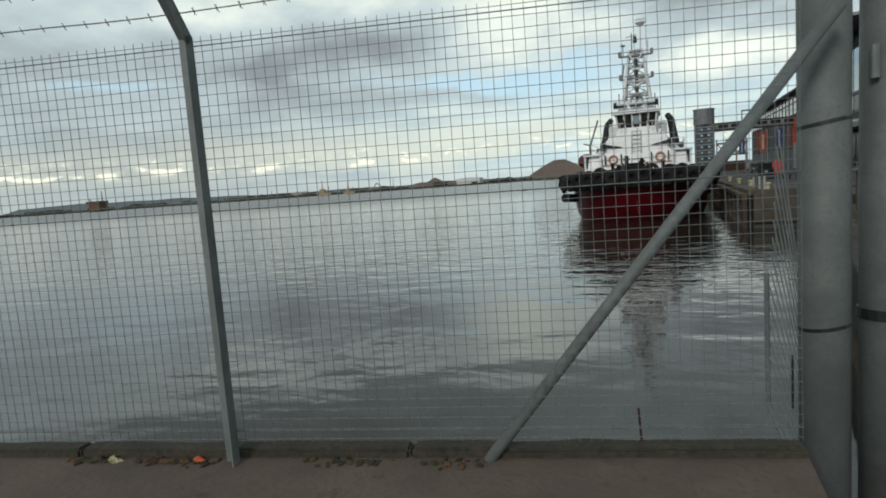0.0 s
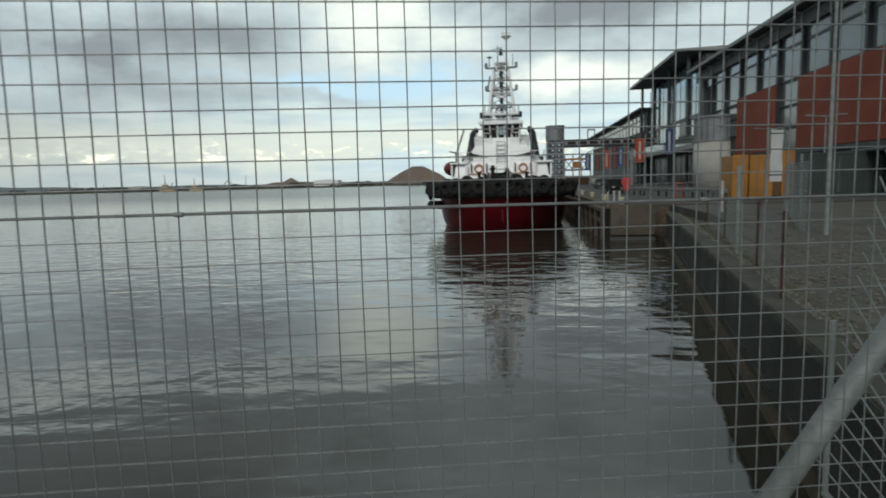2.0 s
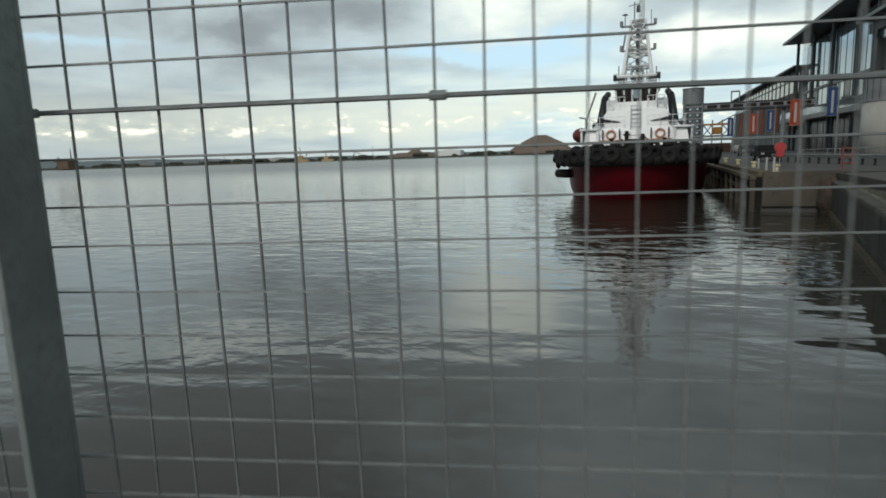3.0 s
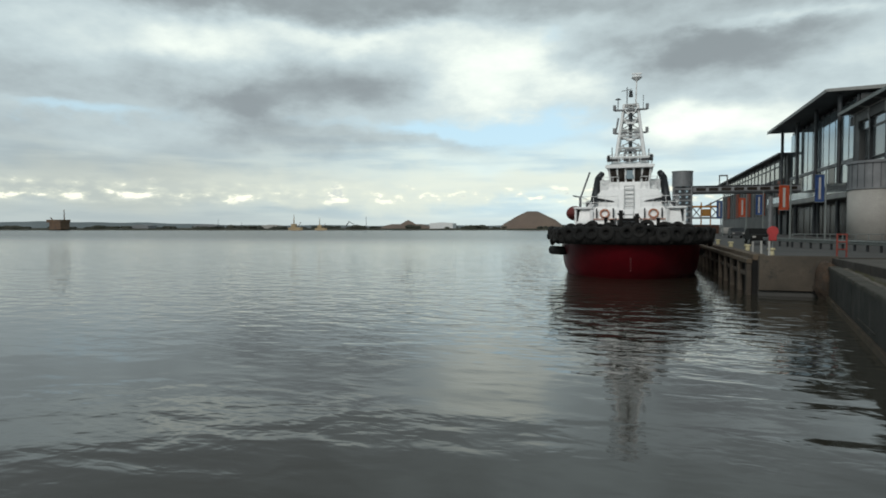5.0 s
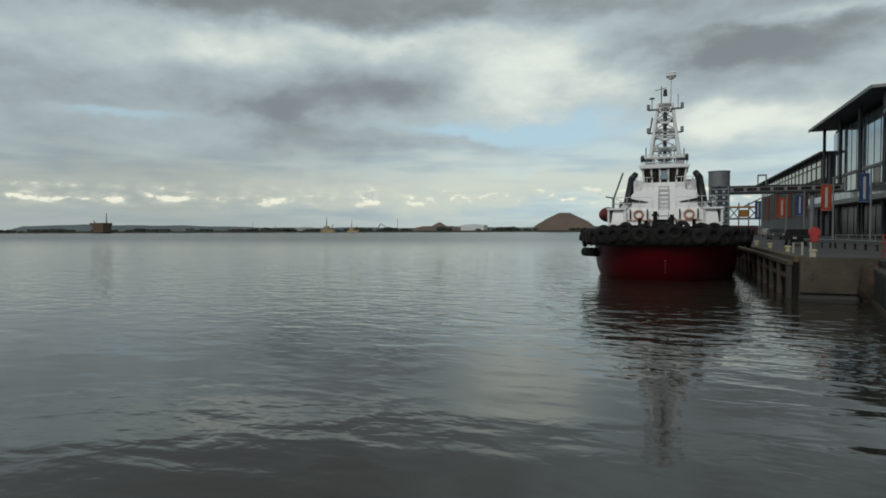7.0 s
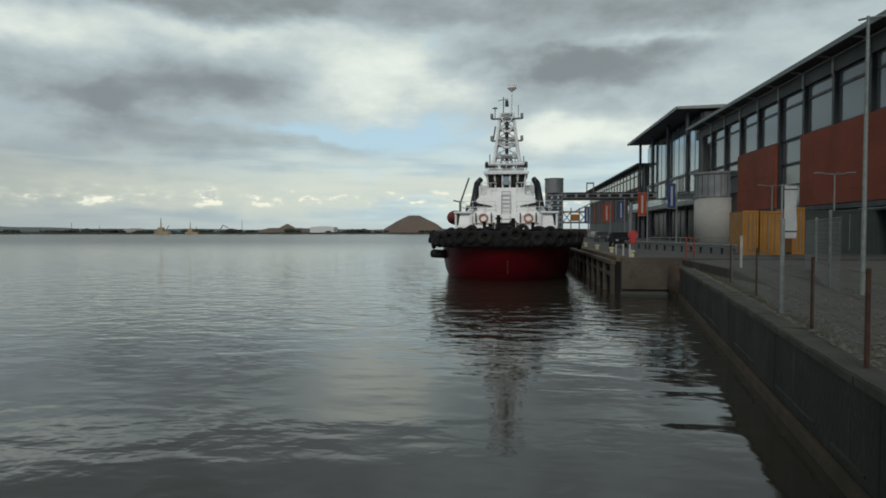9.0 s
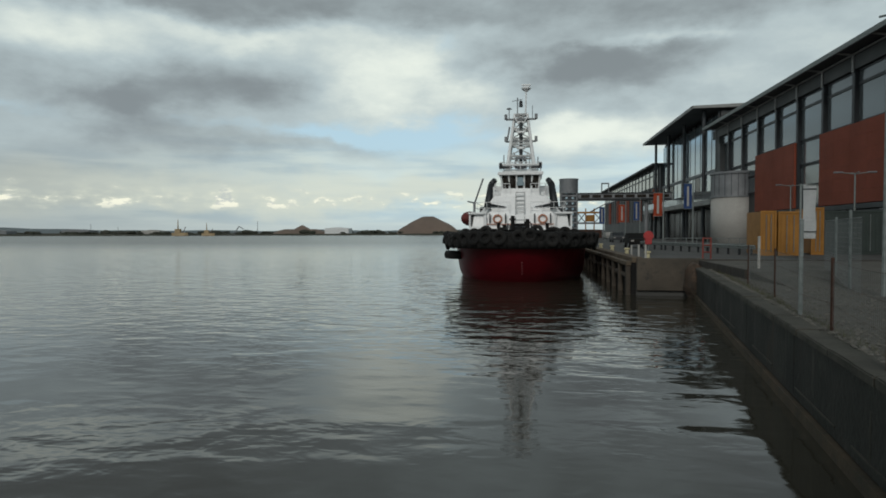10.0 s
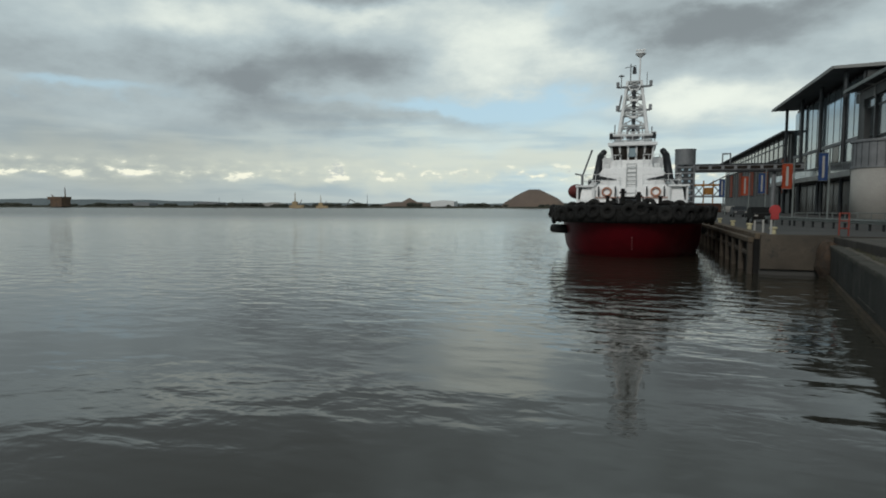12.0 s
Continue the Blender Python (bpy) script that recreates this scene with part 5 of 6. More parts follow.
# ---- on the dock and in the yard ----
def barrier(pts, z, h, name, label, cat, n):
    t = thing(name, label, cat)
    segs = list(zip(pts[:-1], pts[1:]))
    for (xa, ya), (xb, yb) in segs:
        for zz in (0.35 * h, 0.95 * h):
            b = B()
            rod(b, (xa, ya, z + zz), (xb, yb, z + zz), 0.035, seg=6)
            part("rail", b, M_GALV, t)
        for k in range(n + 1):
            f = k / n
            b = B()
            rod(b, (xa + (xb - xa) * f, ya + (yb - ya) * f, z - 0.01), (xa + (xb - xa) * f, ya + (yb - ya) * f, z + h), 0.04, seg=6)
            part("post", b, M_GALV, t)
    return t


def crash_barrier(pts, z, label):
    t = thing("crash_barrier", label, "guard rail")
    for (xa, ya), (xb, yb) in zip(pts[:-1], pts[1:]):
        run = math.hypot(xb - xa, yb - ya)
        m = Matrix.Translation((xa, ya, z)) @ Matrix.Rotation(math.atan2(yb - ya, xb - xa), 4, "Z")
        for zz in (0.56, 0.42):
            b = B()
            box(b, 0, run, -0.05 - 0.04 * (zz > 0.5), 0.05, zz, zz + 0.13, 0.03, m)
            part("beam", b, M_GALV, t, "pale weathered steel beam")
        for k in range(int(run / 1.3) + 1):
            b = B()
            box(b, 1.3 * k, 1.3 * k + 0.12, 0.06, 0.18, -0.01, 0.62, 0.01, m)
            part("post", b, M_DARKM, t)
    return t


crash_barrier([(10.3, 58.0), (11.4, 53.5), (14.6, 41.6)], DOCK, "low grey steel crash barrier beside the dock road")
barrier([(13.8, 64.0), (22.0, 64.0)], DOCK, 0.95, "guard_rail", "grey galvanised guard rail across the apron", "guard rail", 8)


def red_frame(x, y):
    t = thing("ladder_frame", "red painted steel ladder frame at the quay corner", "ladder frame", at=(x, y, DOCK))
    for dx in (-0.22, 0.22):
        b = B()
        rod(b, (dx, 0, -0.01), (dx, 0, 1.25), 0.045, seg=8)
        part("upright", b, M_REDD, t)
    for z in (0.4, 0.8, 1.2):
        b = B()
        rod(b, (-0.22, 0, z), (0.22, 0, z), 0.035, seg=6)
        part("rung", b, M_REDD, t)


red_frame(10.3, 36.9)


def lifebuoy_station(x, y):
    t = thing("lifebuoy_station", "red lifebuoy housing on a short post", "lifebuoy housing", at=(x, y, DOCK))
    b = B()
    rod(b, (0, 0, -0.01), (0, 0, 1.0), 0.05, seg=8)
    part("post", b, M_GALV, t)
    b = B()
    rod(b, (0, -0.13, 1.28), (0, 0.13, 1.28), 0.37, seg=20)
    bmesh.ops.bevel(b, geom=[e for e in b.edges if e.calc_face_angle(0) > 1.0], offset=0.05, segments=2, affect="EDGES")
    house = part("housing", b, M_RED, t, "rounded red plastic housing")
    b = B()
    box(b, -0.26, 0.26, -0.10, 0.10, 0.60, 1.02, 0.04)
    part("housing_foot", b, M_RED, house)


lifebuoy_station(9.1, 48.0)


def container(x, y, w, h, d, mat, label, grp):
    t = thing("shipping_container", label, "container", grp, (x, y, DOCK))
    b = B()
    box(b, 0.04, w - 0.04, 0.04, d, 0.1, h - 0.06)
    part("body", b, mat, t)
    for k in range(int(w / 0.28)):
        b = B()
        box(b, 0.15 + 0.28 * k, 0.29 + 0.28 * k, -0.0, 0.036, 0.2, h - 0.2, 0.01)
        part("rib", b, mat, t)
    for xx in (0, w - 0.12):
        b = B()
        box(b, xx, xx + 0.12, -0.02, 0.12, 0, h, 0.01)
        part("corner_post", b, mat, t)
    for z in (0, h - 0.14):
        b = B()
        box(b, 0.122, w - 0.122, -0.02, 0.1, z, z + 0.14, 0.01)
        part("end_rail", b, mat, t)
    for k in range(2):
        b = B()
        rod(b, (w * (0.35 + 0.3 * k), -0.05, 0.25), (w * (0.35 + 0.3 * k), -0.05, h - 0.25), 0.025, seg=6)
        part("lock_bar", b, M_GALV, t)
    return t


container(15.05, 42.0, 1.0, 2.95, 2.6, M_YELLOW, "narrow yellow site container with doors shut", "yard containers")
container(16.15, 42.0, 1.45, 2.9, 2.6, M_YELLOW, "yellow site container with doors shut", "yard containers")
container(18.8, 43.5, 0.8, 3.2, 2.6, M_YELLOW, "narrow yellow site container with doors shut", "yard containers")
container(19.8, 44.5, 9.0, 3.0, 2.6, M_GREEN, "long dark green container in shade", "yard containers")


def hoarding_sign():
    t = thing("banner_sign", "tall pale vertical banner sign on a pole in the yard", "sign", at=(14.75, 35.4, DOCK))
    b = B()
    rod(b, (0, 0, -0.05), (0, 0, 4.2), 0.06, seg=8)
    part("pole", b, M_GALV, t)
    b = B()
    rows = []
    for k in range(13):
        z = 1.2 + 2.95 * k / 12
        rows.append((b.verts.new((0.12 + 0.01 * math.sin(k), -0.02 + 0.02 * math.sin(k * 0.9), z)), b.verts.new((0.78 + 0.02 * math.sin(k * 0.7), 0.02 * math.cos(k), z))))
    for r0, r1 in zip(rows[:-1], rows[1:]):
        b.faces.new((r0[0], r0[1], r1[1], r1[0]))
    bmesh.ops.solidify(b, geom=b.faces[:], thickness=0.02)
    part("cloth", b, M_CLOTH, t)
    for z in (1.55, 3.88):
        b = B()
        box(b, 0.02, 0.82, -0.05, 0.05, z, z + 0.06, 0.01)
        part("strap", b, M_DARKM, t, "dark strap across the banner")
    b = B()
    rod(b, (0, 0, 4.12), (0.85, 0, 4.12), 0.03, seg=6)
    part("arm", b, M_GALV, t)


hoarding_sign()


def fence_post(x, y, h, mat, label, r=0.035):
    b = B()
    rod(b, (x, y, YARD - 0.02), (x, y, YARD + h), r, seg=8)
    rod(b, (x, y, YARD + h), (x, y, YARD + h + 0.03), r * 1.3, r * 0.6, seg=8)
    return tagged(part("yard_fence_post", b, mat), label, "fence post", "yard fence posts")


fence_post(6.25, 14.9, 2.25, M_GALV, "galvanised tubular fence post on the quay wall", 0.05)
fence_post(10.0, 28.0, 1.75, M_RENDER, "white painted post at the yard corner", 0.06)
fence_post(10.9, 22.3, 2.7, M_GALV, "galvanised tubular fence post in the yard", 0.05)
fence_post(11.85, 25.3, 2.5, M_GALV, "galvanised tubular fence post in the yard", 0.05)
fence_post(8.2, 24.0, 1.45, M_RUST, "rusty iron fence post on the quay wall", 0.03)
fence_post(7.4, 19.4, 1.45, M_RUST, "rusty iron fence post on the quay wall", 0.03)
fence_post(5.98, 12.85, 1.45, M_RUST, "rusty iron fence post on the quay wall", 0.035)
fence_post(4.98, 9.1, 1.45, M_RUST, "rusty iron fence post on the quay wall", 0.035)
fence_post(4.4, 4.6, 1.5, M_RUST, "rusty iron fence post on the quay wall", 0.035)
# slack wires of the yard fence
yf = thing("yard_wire_fence", "slack rusty line wires strung between the yard posts", "fence")
for z in (0.55, 1.0, 1.4):
    b = B()
    pipe(b, [(4.98, 9.1, YARD + z), (5.5, 11.0, YARD + z - 0.03), (5.98, 12.85, YARD + z), (6.25, 14.9, YARD + z), (7.4, 19.4, YARD + z - 0.02), (8.2, 24.0, YARD + z), (10.0, 28.0, YARD + z)], 0.0035, 5)
    part("line_wire", b, M_RUST, yf)
for k in range(150):
    y = 9.1 + k * 0.105
    b = B()
    x = np.interp(y, (9.1, 12.85, 14.9, 19.4, 24.0, 28.0), (4.98, 5.98, 6.25, 7.4, 8.2, 10.0))
    rod(b, (x, y, YARD + 0.1), (x, y, YARD + 1.4), 0.0022, seg=4)
    part("mesh_wire", b, M_WIRE, yf)


ymf = thing("yard_mesh_fence", "fine grey mesh security fence across the gravel yard", "fence")
ya_, yb_ = Vector((12.8, 28.3, YARD)), Vector((10.3, 20.4, YARD))
for k in range(15):
    b = B()
    z = Vector((0, 0, 0.12 + 0.165 * k))
    rod(b, ya_ + z, yb_ + z, 0.0035 if k < 14 else 0.012, seg=4)
    part("wire", b, M_WIRE, ymf)
for k in range(84):
    b = B()
    p = ya_.lerp(yb_, k / 83)
    rod(b, p + Vector((0, 0, 0.0)), p + Vector((0, 0, 2.43)), 0.0035, seg=4)
    part("wire", b, M_WIRE, ymf)


def lamp_post(x, y, top, arms, label):
    t = thing("lamp_post", label, "lamp post", "dock lamps", (x, y, DOCK))
    b = B()
    rod(b, (0, 0, -0.42), (0, 0, top - DOCK), 0.075, 0.045, seg=10)
    part("pole", b, M_GALV, t)
    for sgn in arms:
        b = B()
        rod(b, (0, 0, top - DOCK - 0.06), (0, sgn * 0.5, top - DOCK + 0.05), 0.035, seg=6)
        rod(b, (0, 0, top - DOCK - 0.06), (sgn * 0.9, 0, top - DOCK + 0.03), 0.035, seg=6)
        part("arm", b, M_GALV, t)
        b = B()
        box(b, min(sgn * 0.8, sgn * 1.35), max(sgn * 0.8, sgn * 1.35), -0.13, 0.13, top - DOCK, top - DOCK + 0.10, 0.03)
        part("lantern", b, M_GREYP, t)
    return t


lamp_post(22.2, 45.0, 7.6, (-1, 1), "galvanised twin-arm lamp post before the terracotta wall")
lamp_post(24.9, 62.0, 8.0, (-1, 1), "galvanised twin-arm lamp post before the terracotta wall")
lamp_post(10.75, 20.0, 10.2, (1,), "tall galvanised lamp post in the gravel yard")


def banner_pole(x, y, z0, z1, w, mat, label):
    t = thing("banner_pole", label, "banner", "dock banners", (x, y, DOCK))
    b = B()
    rod(b, (0, 0, -0.01), (0, 0, z1 - DOCK + 0.5), 0.10, 0.07, seg=8)
    part("pole", b, M_GALV, t)
    b = B()
    n = 8
    rows = [(b.verts.new((-0.12, 0.02, z0 - DOCK + (z1 - z0) * k / n)), b.verts.new((-0.12 - w, 0.05 * math.sin(k * 1.3), z0 - DOCK + (z1 - z0) * k / n))) for k in range(n + 1)]
    for r0, r1 in zip(rows[:-1], rows[1:]):
        b.faces.new((r0[0], r0[1], r1[1], r1[0]))
    bmesh.ops.solidify(b, geom=b.faces[:], thickness=0.02)
    part("cloth", b, mat, t)
    b = B()
    box(b, -0.12 - w * 0.62, -0.12 - w * 0.38, -0.05, -0.03, z0 - DOCK + 0.3, z1 - DOCK - 0.3)
    part("pale_stripe", b, M_RENDER, t)
    for zz in (z0, z1):
        b = B()
        rod(b, (0, 0, zz - DOCK), (-0.15 - w, 0, zz - DOCK), 0.03, seg=6)
        part("arm", b, M_GALV, t)


banner_pole(14.85, 70.0, 5.3, 7.9, 0.95, M_ORANGE, "orange banner with a pale stripe on a lamp pole")
banner_pole(18.0, 70.0, 6.1, 8.9, 0.85, M_BLUE, "blue banner with a pale stripe on a lamp pole")
banner_pole(16.2, 92.0, 5.2, 8.0, 0.8, M_BLUE, "blue banner with a pale stripe on a lamp pole")
banner_pole(14.9, 97.0, 5.0, 7.8, 0.9, M_ORANGE, "orange banner with a pale stripe on a lamp pole")
banner_pole(13.6, 112.0, 5.0, 8.0, 0.9, M_BLUE, "blue banner with a pale stripe on a lamp pole")


def car(x, y, mat, label):
    t = thing("parked_car", label, "car", "parked cars", (x, y, DOCK))
    b = B()
    prof = ((-2.1, 0.35), (-2.1, 0.85), (-1.3, 0.95), (-0.7, 1.45), (0.9, 1.45), (1.7, 0.95), (2.1, 0.9), (2.1, 0.35))
    l = [b.verts.new((-0.85, a, c)) for a, c in prof]
    r = [b.verts.new((0.85, a, c)) for a, c in prof]
    n = len(prof)
    b.faces.new(l)
    b.faces.new(r[::-1])
    for i in range(n):
        b.faces.new((l[i], l[(i + 1) % n], r[(i + 1) % n], r[i]))
    bmesh.ops.recalc_face_normals(b, faces=b.faces)
    bmesh.ops.bevel(b, geom=list(b.edges), offset=0.06, segments=2, affect="EDGES")
    part("body", b, mat, t)
    b = B()
    v = [b.verts.new(p) for p in ((-0.7, -1.22, 1.0), (0.7, -1.22, 1.0), (0.62, -0.76, 1.38), (-0.62, -0.76, 1.38))]
    b.faces.new(v)
    bmesh.ops.solidify(b, geom=b.faces[:], thickness=-0.03)
    part("windscreen", b, M_GLASSD, t)
    for sx in (-0.78, 0.78):
        for sy in (-1.3, 1.3):
            b = B()
            rod(b, (sx - 0.1, sy, 0.32), (sx + 0.1, sy, 0.32), 0.32, seg=14)
            w = part("wheel", b, M_RUBBER, t)
            b = B()
            rod(b, (sx - 0.11, sy, 0.32), (sx + 0.11, sy, 0.32), 0.18, seg=10)
            part("rim", b, M_GALV, w)
        b = B()
        box(b, sx * 0.8 - 0.14, sx * 0.8 + 0.14, -2.13, -2.08, 0.62, 0.78, 0.02)
        part("headlight", b, M_RENDER, t)


car(10.5, 62.0, M_BLACK, "dark parked car on the dock apron")
car(15.6, 122.0, M_RENDER, "pale parked car on the dock apron")
car(12.9, 92.0, M_DARKM, "dark grey parked car on the dock apron")

# loose stones over the gravel, thick near the quay wall
prng = np.random.RandomState(5)
N = 9000
py = 3.0 + 29.0 * prng.rand(N) ** 1.2
px = wall_x(py) + 0.36 + 9.0 * prng.rand(N) ** 1.9
sz = 0.018 + 0.035 * prng.rand(N) ** 2
octa = np.array([(1, 0, 0), (-1, 0, 0), (0, 1, 0), (0, -1, 0), (0, 0, 0.7), (0, 0, -0.7)])
jit = 1 + 0.5 * (prng.rand(N, 6, 1) - 0.5)
pts = octa[None] * jit * sz[:, None, None] + np.stack([px, py, np.where(px < wall_x(py) + 0.53, YARD + 0.05, YARD) + sz * 0.35], 1)[:, None]
tri = np.array([(0, 2, 4), (2, 1, 4), (1, 3, 4), (3, 0, 4), (2, 0, 5), (1, 2, 5), (3, 1, 5), (0, 3, 5)])
faces = (tri[None] + 6 * np.arange(N)[:, None, None]).reshape(-1, 3)
me = bpy.data.meshes.new("loose_stones")
me.from_pydata(pts.reshape(-1, 3).tolist(), [], faces.tolist())
me.materials.append(M_PEBBLE)
tagged(new("loose_stones", me), "loose grey stones scattered over the gravel yard", "stones", kind="stuff")
# weeds along the back of the coping
N = 1400
wy = 2.0 + 30.0 * prng.rand(N)
clump = np.round(wy * 0.9) / 0.9 + 0.25 * prng.randn(N)
wx = wall_x(clump) + 0.56 + 0.12 * np.abs(prng.randn(N))
hh = 0.05 + 0.16 * prng.rand(N)
lean = 0.08 * prng.randn(N, 2)
base = np.stack([wx, clump, np.full(N, YARD - 0.01)], 1)
tip = base + np.stack([lean[:, 0], lean[:, 1], hh], 1)
side = np.stack([0.006 + 0 * wx, 0.004 + 0 * wx, 0 * wx], 1)
pts = np.stack([base - side, base + side, tip], 1).reshape(-1, 3)
me = bpy.data.meshes.new("weeds")
me.from_pydata(pts.tolist(), [], (np.arange(N * 3).reshape(-1, 3)).tolist())
me.materials.append(M_WEED)
tagged(new("weeds", me), "dry weeds growing along the back of the coping", "weeds", kind="stuff")

# ---- the far shore ----
def shore_y(x):
    return 636 + 0.133 * x


srng = random.Random(12)
b = B()
xs = np.linspace(-1500, 900, 240)
front = [(x, shore_y(x) + srng.uniform(-2, 2)) for x in xs]
lo = [b.verts.new((x, y, -0.5)) for x, y in front]
mid = [b.verts.new((x, y + 2, 1.7 + srng.uniform(-0.3, 0.4))) for x, y in front]
back = [b.verts.new((x, y + 900, 2.2)) for x, y in front]
for i in range(len(xs) - 1):
    b.faces.new((lo[i], lo[i + 1], mid[i + 1], mid[i]))
    b.faces.new((mid[i], mid[i + 1], back[i + 1], back[i]))
tagged(part("far_shore_ground", b, M_LAND), "low dark harbour shore across the water", "shore", kind="structure")


def clump_mesh(seed):
    r = random.Random(seed)
    bm = B()
    for _ in range(9):
        c = Vector((r.uniform(-6, 6), r.uniform(-2, 2), r.uniform(0.4, 2.0)))
        s = r.uniform(1.2, 2.6)
        vs = bmesh.ops.create_icosphere(bm, subdivisions=2, radius=s, matrix=Matrix.Translation(c) @ Matrix.Diagonal((1.4, 1, 0.75, 1)))["verts"]
        for v in vs:
            v.co += Vector((r.uniform(-1, 1), r.uniform(-1, 1), r.uniform(-1, 1))) * 0.45
    return bm


scrub = B()
parts_ = [clump_mesh(k) for k in range(4)]
tmp = []
for k, bm in enumerate(parts_):
    me = bpy.data.meshes.new("clump")
    bm.to_mesh(me)
    bm.free()
    tmp.append(me)
for k in range(210):
    x = srng.uniform(-1150, 420)
    n0 = len(scrub.verts)
    scrub.from_mesh(tmp[k % 4])
    scrub.verts.ensure_lookup_table()
    s = srng.uniform(0.5, 1.25)
    mm = Matrix.Translation((x, shore_y(x) + srng.uniform(8, 60), 1.6)) @ Matrix.Rotation(srng.uniform(0, 6), 4, "Z") @ Matrix.Diagonal((s * 1.3, s * 1.3, s, 1))
    bmesh.ops.transform(scrub, matrix=mm, verts=scrub.verts[n0:])
for me in tmp:
    bpy.data.meshes.remove(me)
tagged(part("shore_scrub", scrub, M_LAND), "dark trees and scrub along the far shore", "trees", kind="stuff")


def heap(px, py, top, half, flat, seed, label):
    r = random.Random(seed)
    b = B()
    n, m = 36, 9
    rows = []
    for j in range(m):
        f = j / (m - 1)
        q = 1 - (1 - flat) * f ** 1.45
        rows.append([b.verts.new((px + half * q * math.cos(2 * math.pi * i / n) * (1 + r.uniform(-0.03, 0.03)), py + 0.7 * half * q * math.sin(2 * math.pi * i / n), 1.4 + (top - 1.4) * f + r.uniform(-0.25, 0.25) * (1 - f))) for i in range(n)])
    for j in range(m - 1):
        for i in range(n):
            b.faces.new((rows[j][i], rows[j][(i + 1) % n], rows[j + 1][(i + 1) % n], rows[j + 1][i]))
    b.faces.new(rows[-1])
    tagged(smooth(part("gravel_mound", b, M_HEAP)), label, "mound", "shore mounds")


heap(-0.1727 * 660 + 2, 660, 20.5, 36, 0.16, 1, "large brown conical heap of aggregate on the far shore")
heap(-0.3924 * 640, 640, 11.2, 15, 0.05, 3, "small pointed brown heap on the far shore")
heap(-0.3924 * 645 - 4, 650, 6.8, 34, 0.55, 4, "low flat brown spoil bank on the far shore")


def far_shed(x, y, w, h, mat, label):
    b = B()
    v = [b.verts.new(p) for p in ((x, y, 1.3), (x + w, y, 1.3), (x + w, y, h), (x + w / 2, y, h + 1.2), (x, y, h))]
    f = b.faces.new(v)
    e = bmesh.ops.extrude_face_region(b, geom=[f])["geom"]
    bmesh.ops.translate(b, verts=[q for q in e if isinstance(q, bmesh.types.BMVert)], vec=(0, 14, 0))
    bmesh.ops.recalc_face_normals(b, faces=b.faces)
    tagged(part("shore_shed", b, mat), label, "shed", "shore sheds")


far_shed(-0.352 * 628, 628, 27, 7.4, M_CLOTH, "pale metal shed on the far shore")
far_shed(-0.86 * 600, 600, 34, 6.0, M_GREYP, "grey metal shed on the far shore")
far_shed(-0.70 * 610, 610, 22, 5.2, M_RENDER, "pale metal shed on the far shore")
far_shed(-1.02 * 590, 590, 26, 5.6, M_GREYP, "grey metal shed on the far shore")


def far_ship(x, y, s, label):
    t = thing("work_ship", label, "ship", "far ships", (x, y, 0))
    b = B()
    prism(b, [(-8 * s, -2 * s), (7 * s, -2 * s), (9 * s, 0), (7 * s, 2 * s), (-8 * s, 2 * s)], -0.5, 3.2 * s)
    part("hull", b, M_SHIPTAN, t)
    b = B()
    box(b, -5 * s, 1 * s, -1.5 * s, 1.5 * s, 3.2 * s, 7.0 * s, 0.2)
    part("house", b, M_SHIPTAN, t)
    b = B()
    rod(b, (-2 * s, 0, 6.5 * s), (-2 * s, 0, 17 * s), 0.7 * s, 0.25 * s, seg=8)
    part("mast", b, M_SHIPTAN, t)
    b = B()
    rod(b, (3 * s, 0, 3 * s), (6.5 * s, 0, 9 * s), 0.4 * s, seg=6)
    part("derrick", b, M_SHIPBROWN, t)


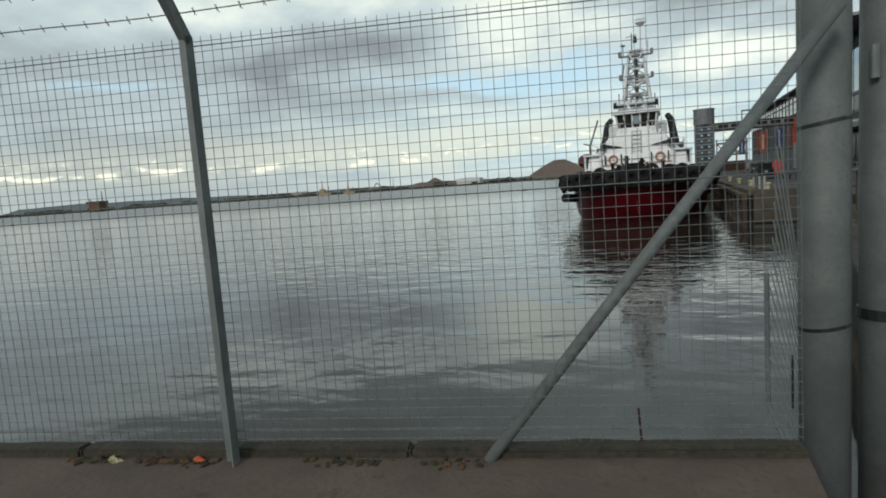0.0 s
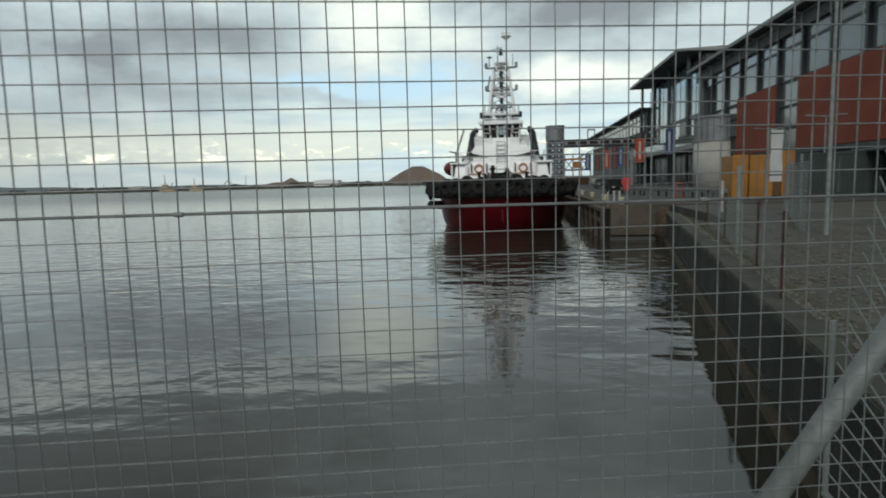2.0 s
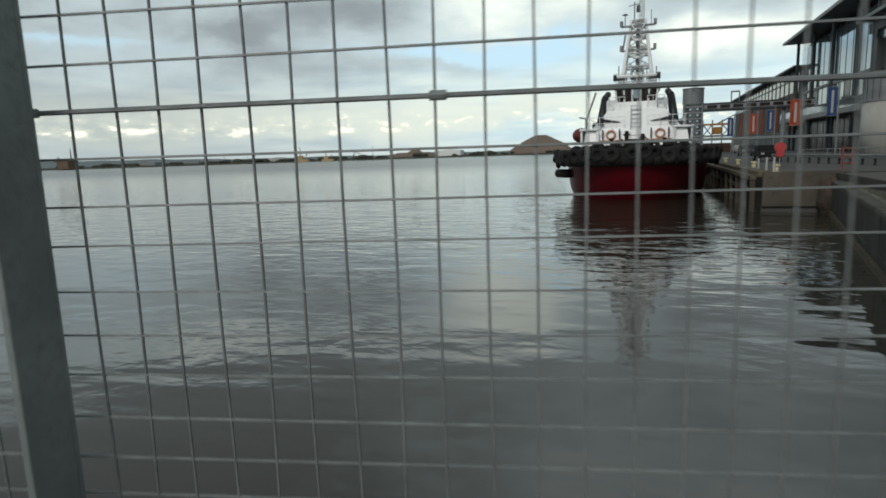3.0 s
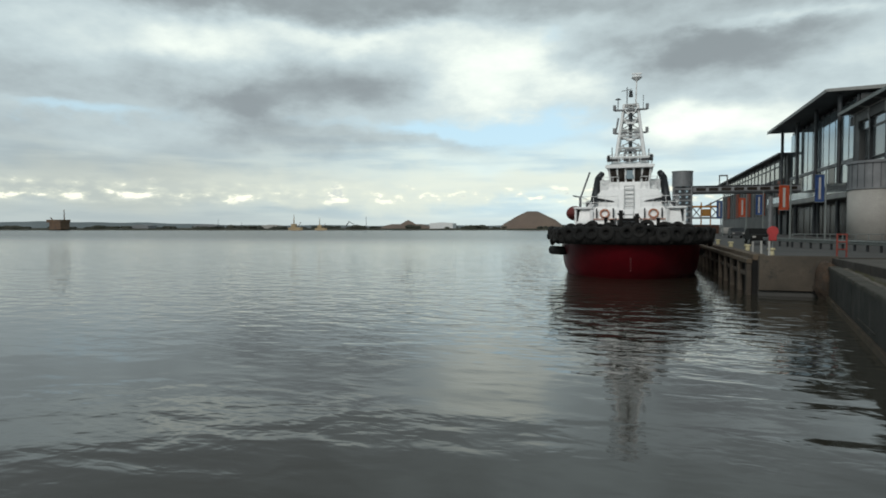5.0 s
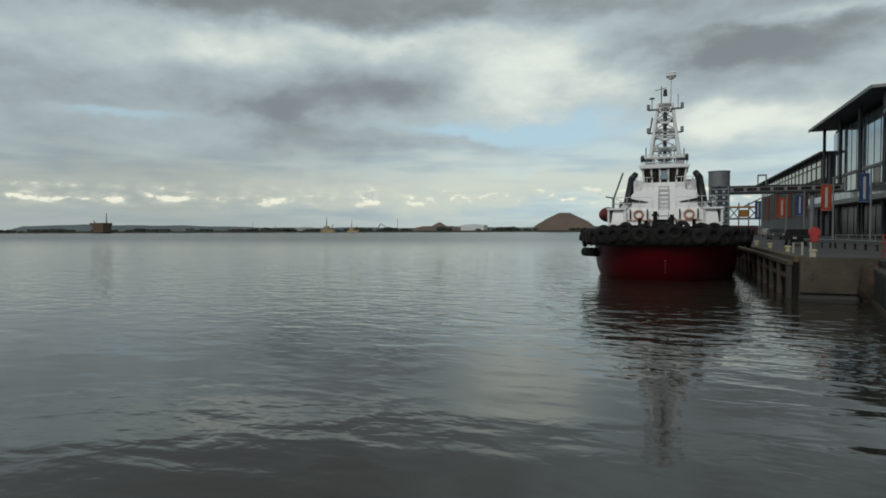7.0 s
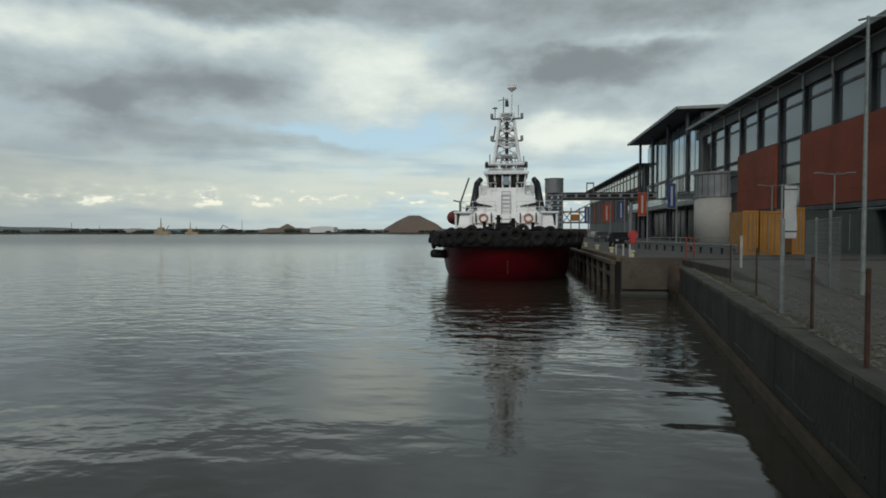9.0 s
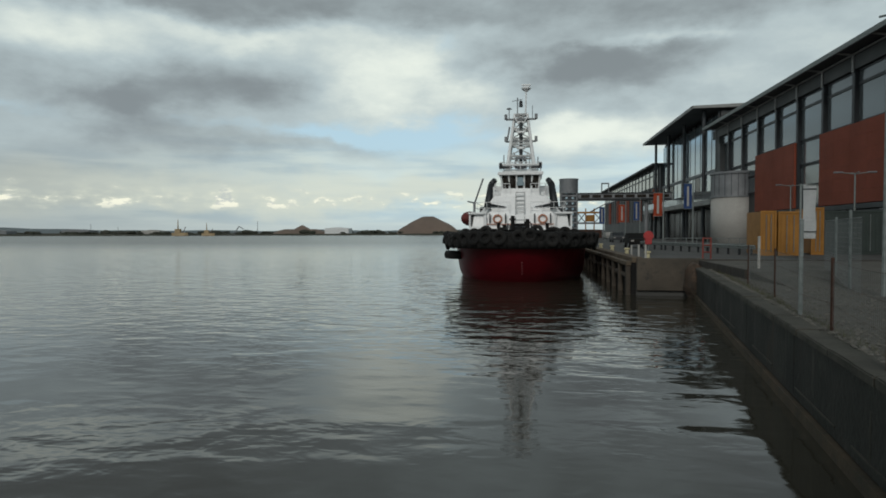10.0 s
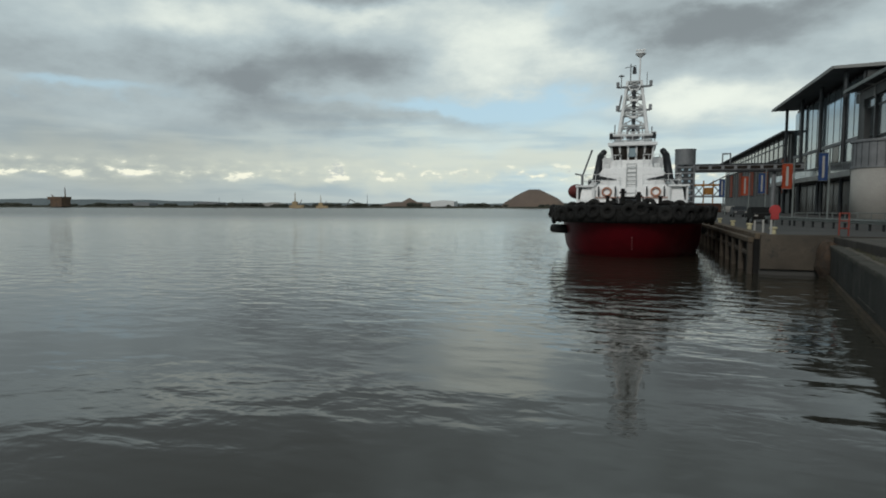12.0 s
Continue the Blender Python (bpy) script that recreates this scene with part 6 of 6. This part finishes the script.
far_ship(-0.623 * 570, 570, 1.0, "tan work ship with a tall mast at the far quay")
far_ship(-0.5684 * 575, 575, 0.8, "smaller tan work ship at the far quay")
b = B()
rod(b, (-0.52 * 590, 590, 1), (-0.51 * 590, 590, 9.5), 0.5, seg=6)
rod(b, (-0.51 * 590, 590, 9.5), (-0.50 * 590, 590, 6.5), 0.4, seg=6)
tagged(part("jib_crane", b, M_GREYP), "small grey jib crane on the far shore", "crane")
rig = thing("rig_platform", "brown steel rig platform with a flare mast", "rig", at=(-1.2226 * 545, 545, 0))
b = B()
v0 = [(-9, -6), (9, -6), (9, 6), (-9, 6)]
prism(b, v0, 1.0, 9.5)
part("hull_block", b, M_SHIPBROWN, rig)
b = B()
prism(b, [(-13, -6.5), (10, -6.5), (10, 6.5), (-13, 6.5)], 9.5, 12.8)
part("deck_block", b, M_SHIPBROWN, rig)
b = B()
rod(b, (8, 0, 12.6), (8, 0, 25), 0.8, 0.35, seg=6)
rod(b, (-11, 0, 12.6), (-14, 0, 15.5), 0.6, seg=6)
part("mast", b, M_SHIPBROWN, rig)
for xr, h in ((-0.475, 15.5), (-0.80, 13), (-0.745, 10)):
    b = B()
    rod(b, (xr * 620, 620, 1.5), (xr * 620, 620, h), 0.32, 0.2, seg=6)
    tagged(part("shore_mast", b, M_GREYP), "thin grey lighting mast on the far shore", "mast", "shore masts")
# hills behind everything, the haze put into their blue-grey colour
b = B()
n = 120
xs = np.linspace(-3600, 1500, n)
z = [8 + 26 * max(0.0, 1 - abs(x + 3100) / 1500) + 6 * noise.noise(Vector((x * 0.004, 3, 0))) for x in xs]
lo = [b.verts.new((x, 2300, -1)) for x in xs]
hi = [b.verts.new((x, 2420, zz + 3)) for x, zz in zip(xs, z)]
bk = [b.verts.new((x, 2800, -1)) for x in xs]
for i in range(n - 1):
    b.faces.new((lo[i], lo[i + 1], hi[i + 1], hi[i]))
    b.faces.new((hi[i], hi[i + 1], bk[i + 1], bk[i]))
tagged(smooth(part("distant_hills", b, M_FARHILL)), "hills beyond the harbour with haze put into their blue-grey colour", "hills", kind="structure")
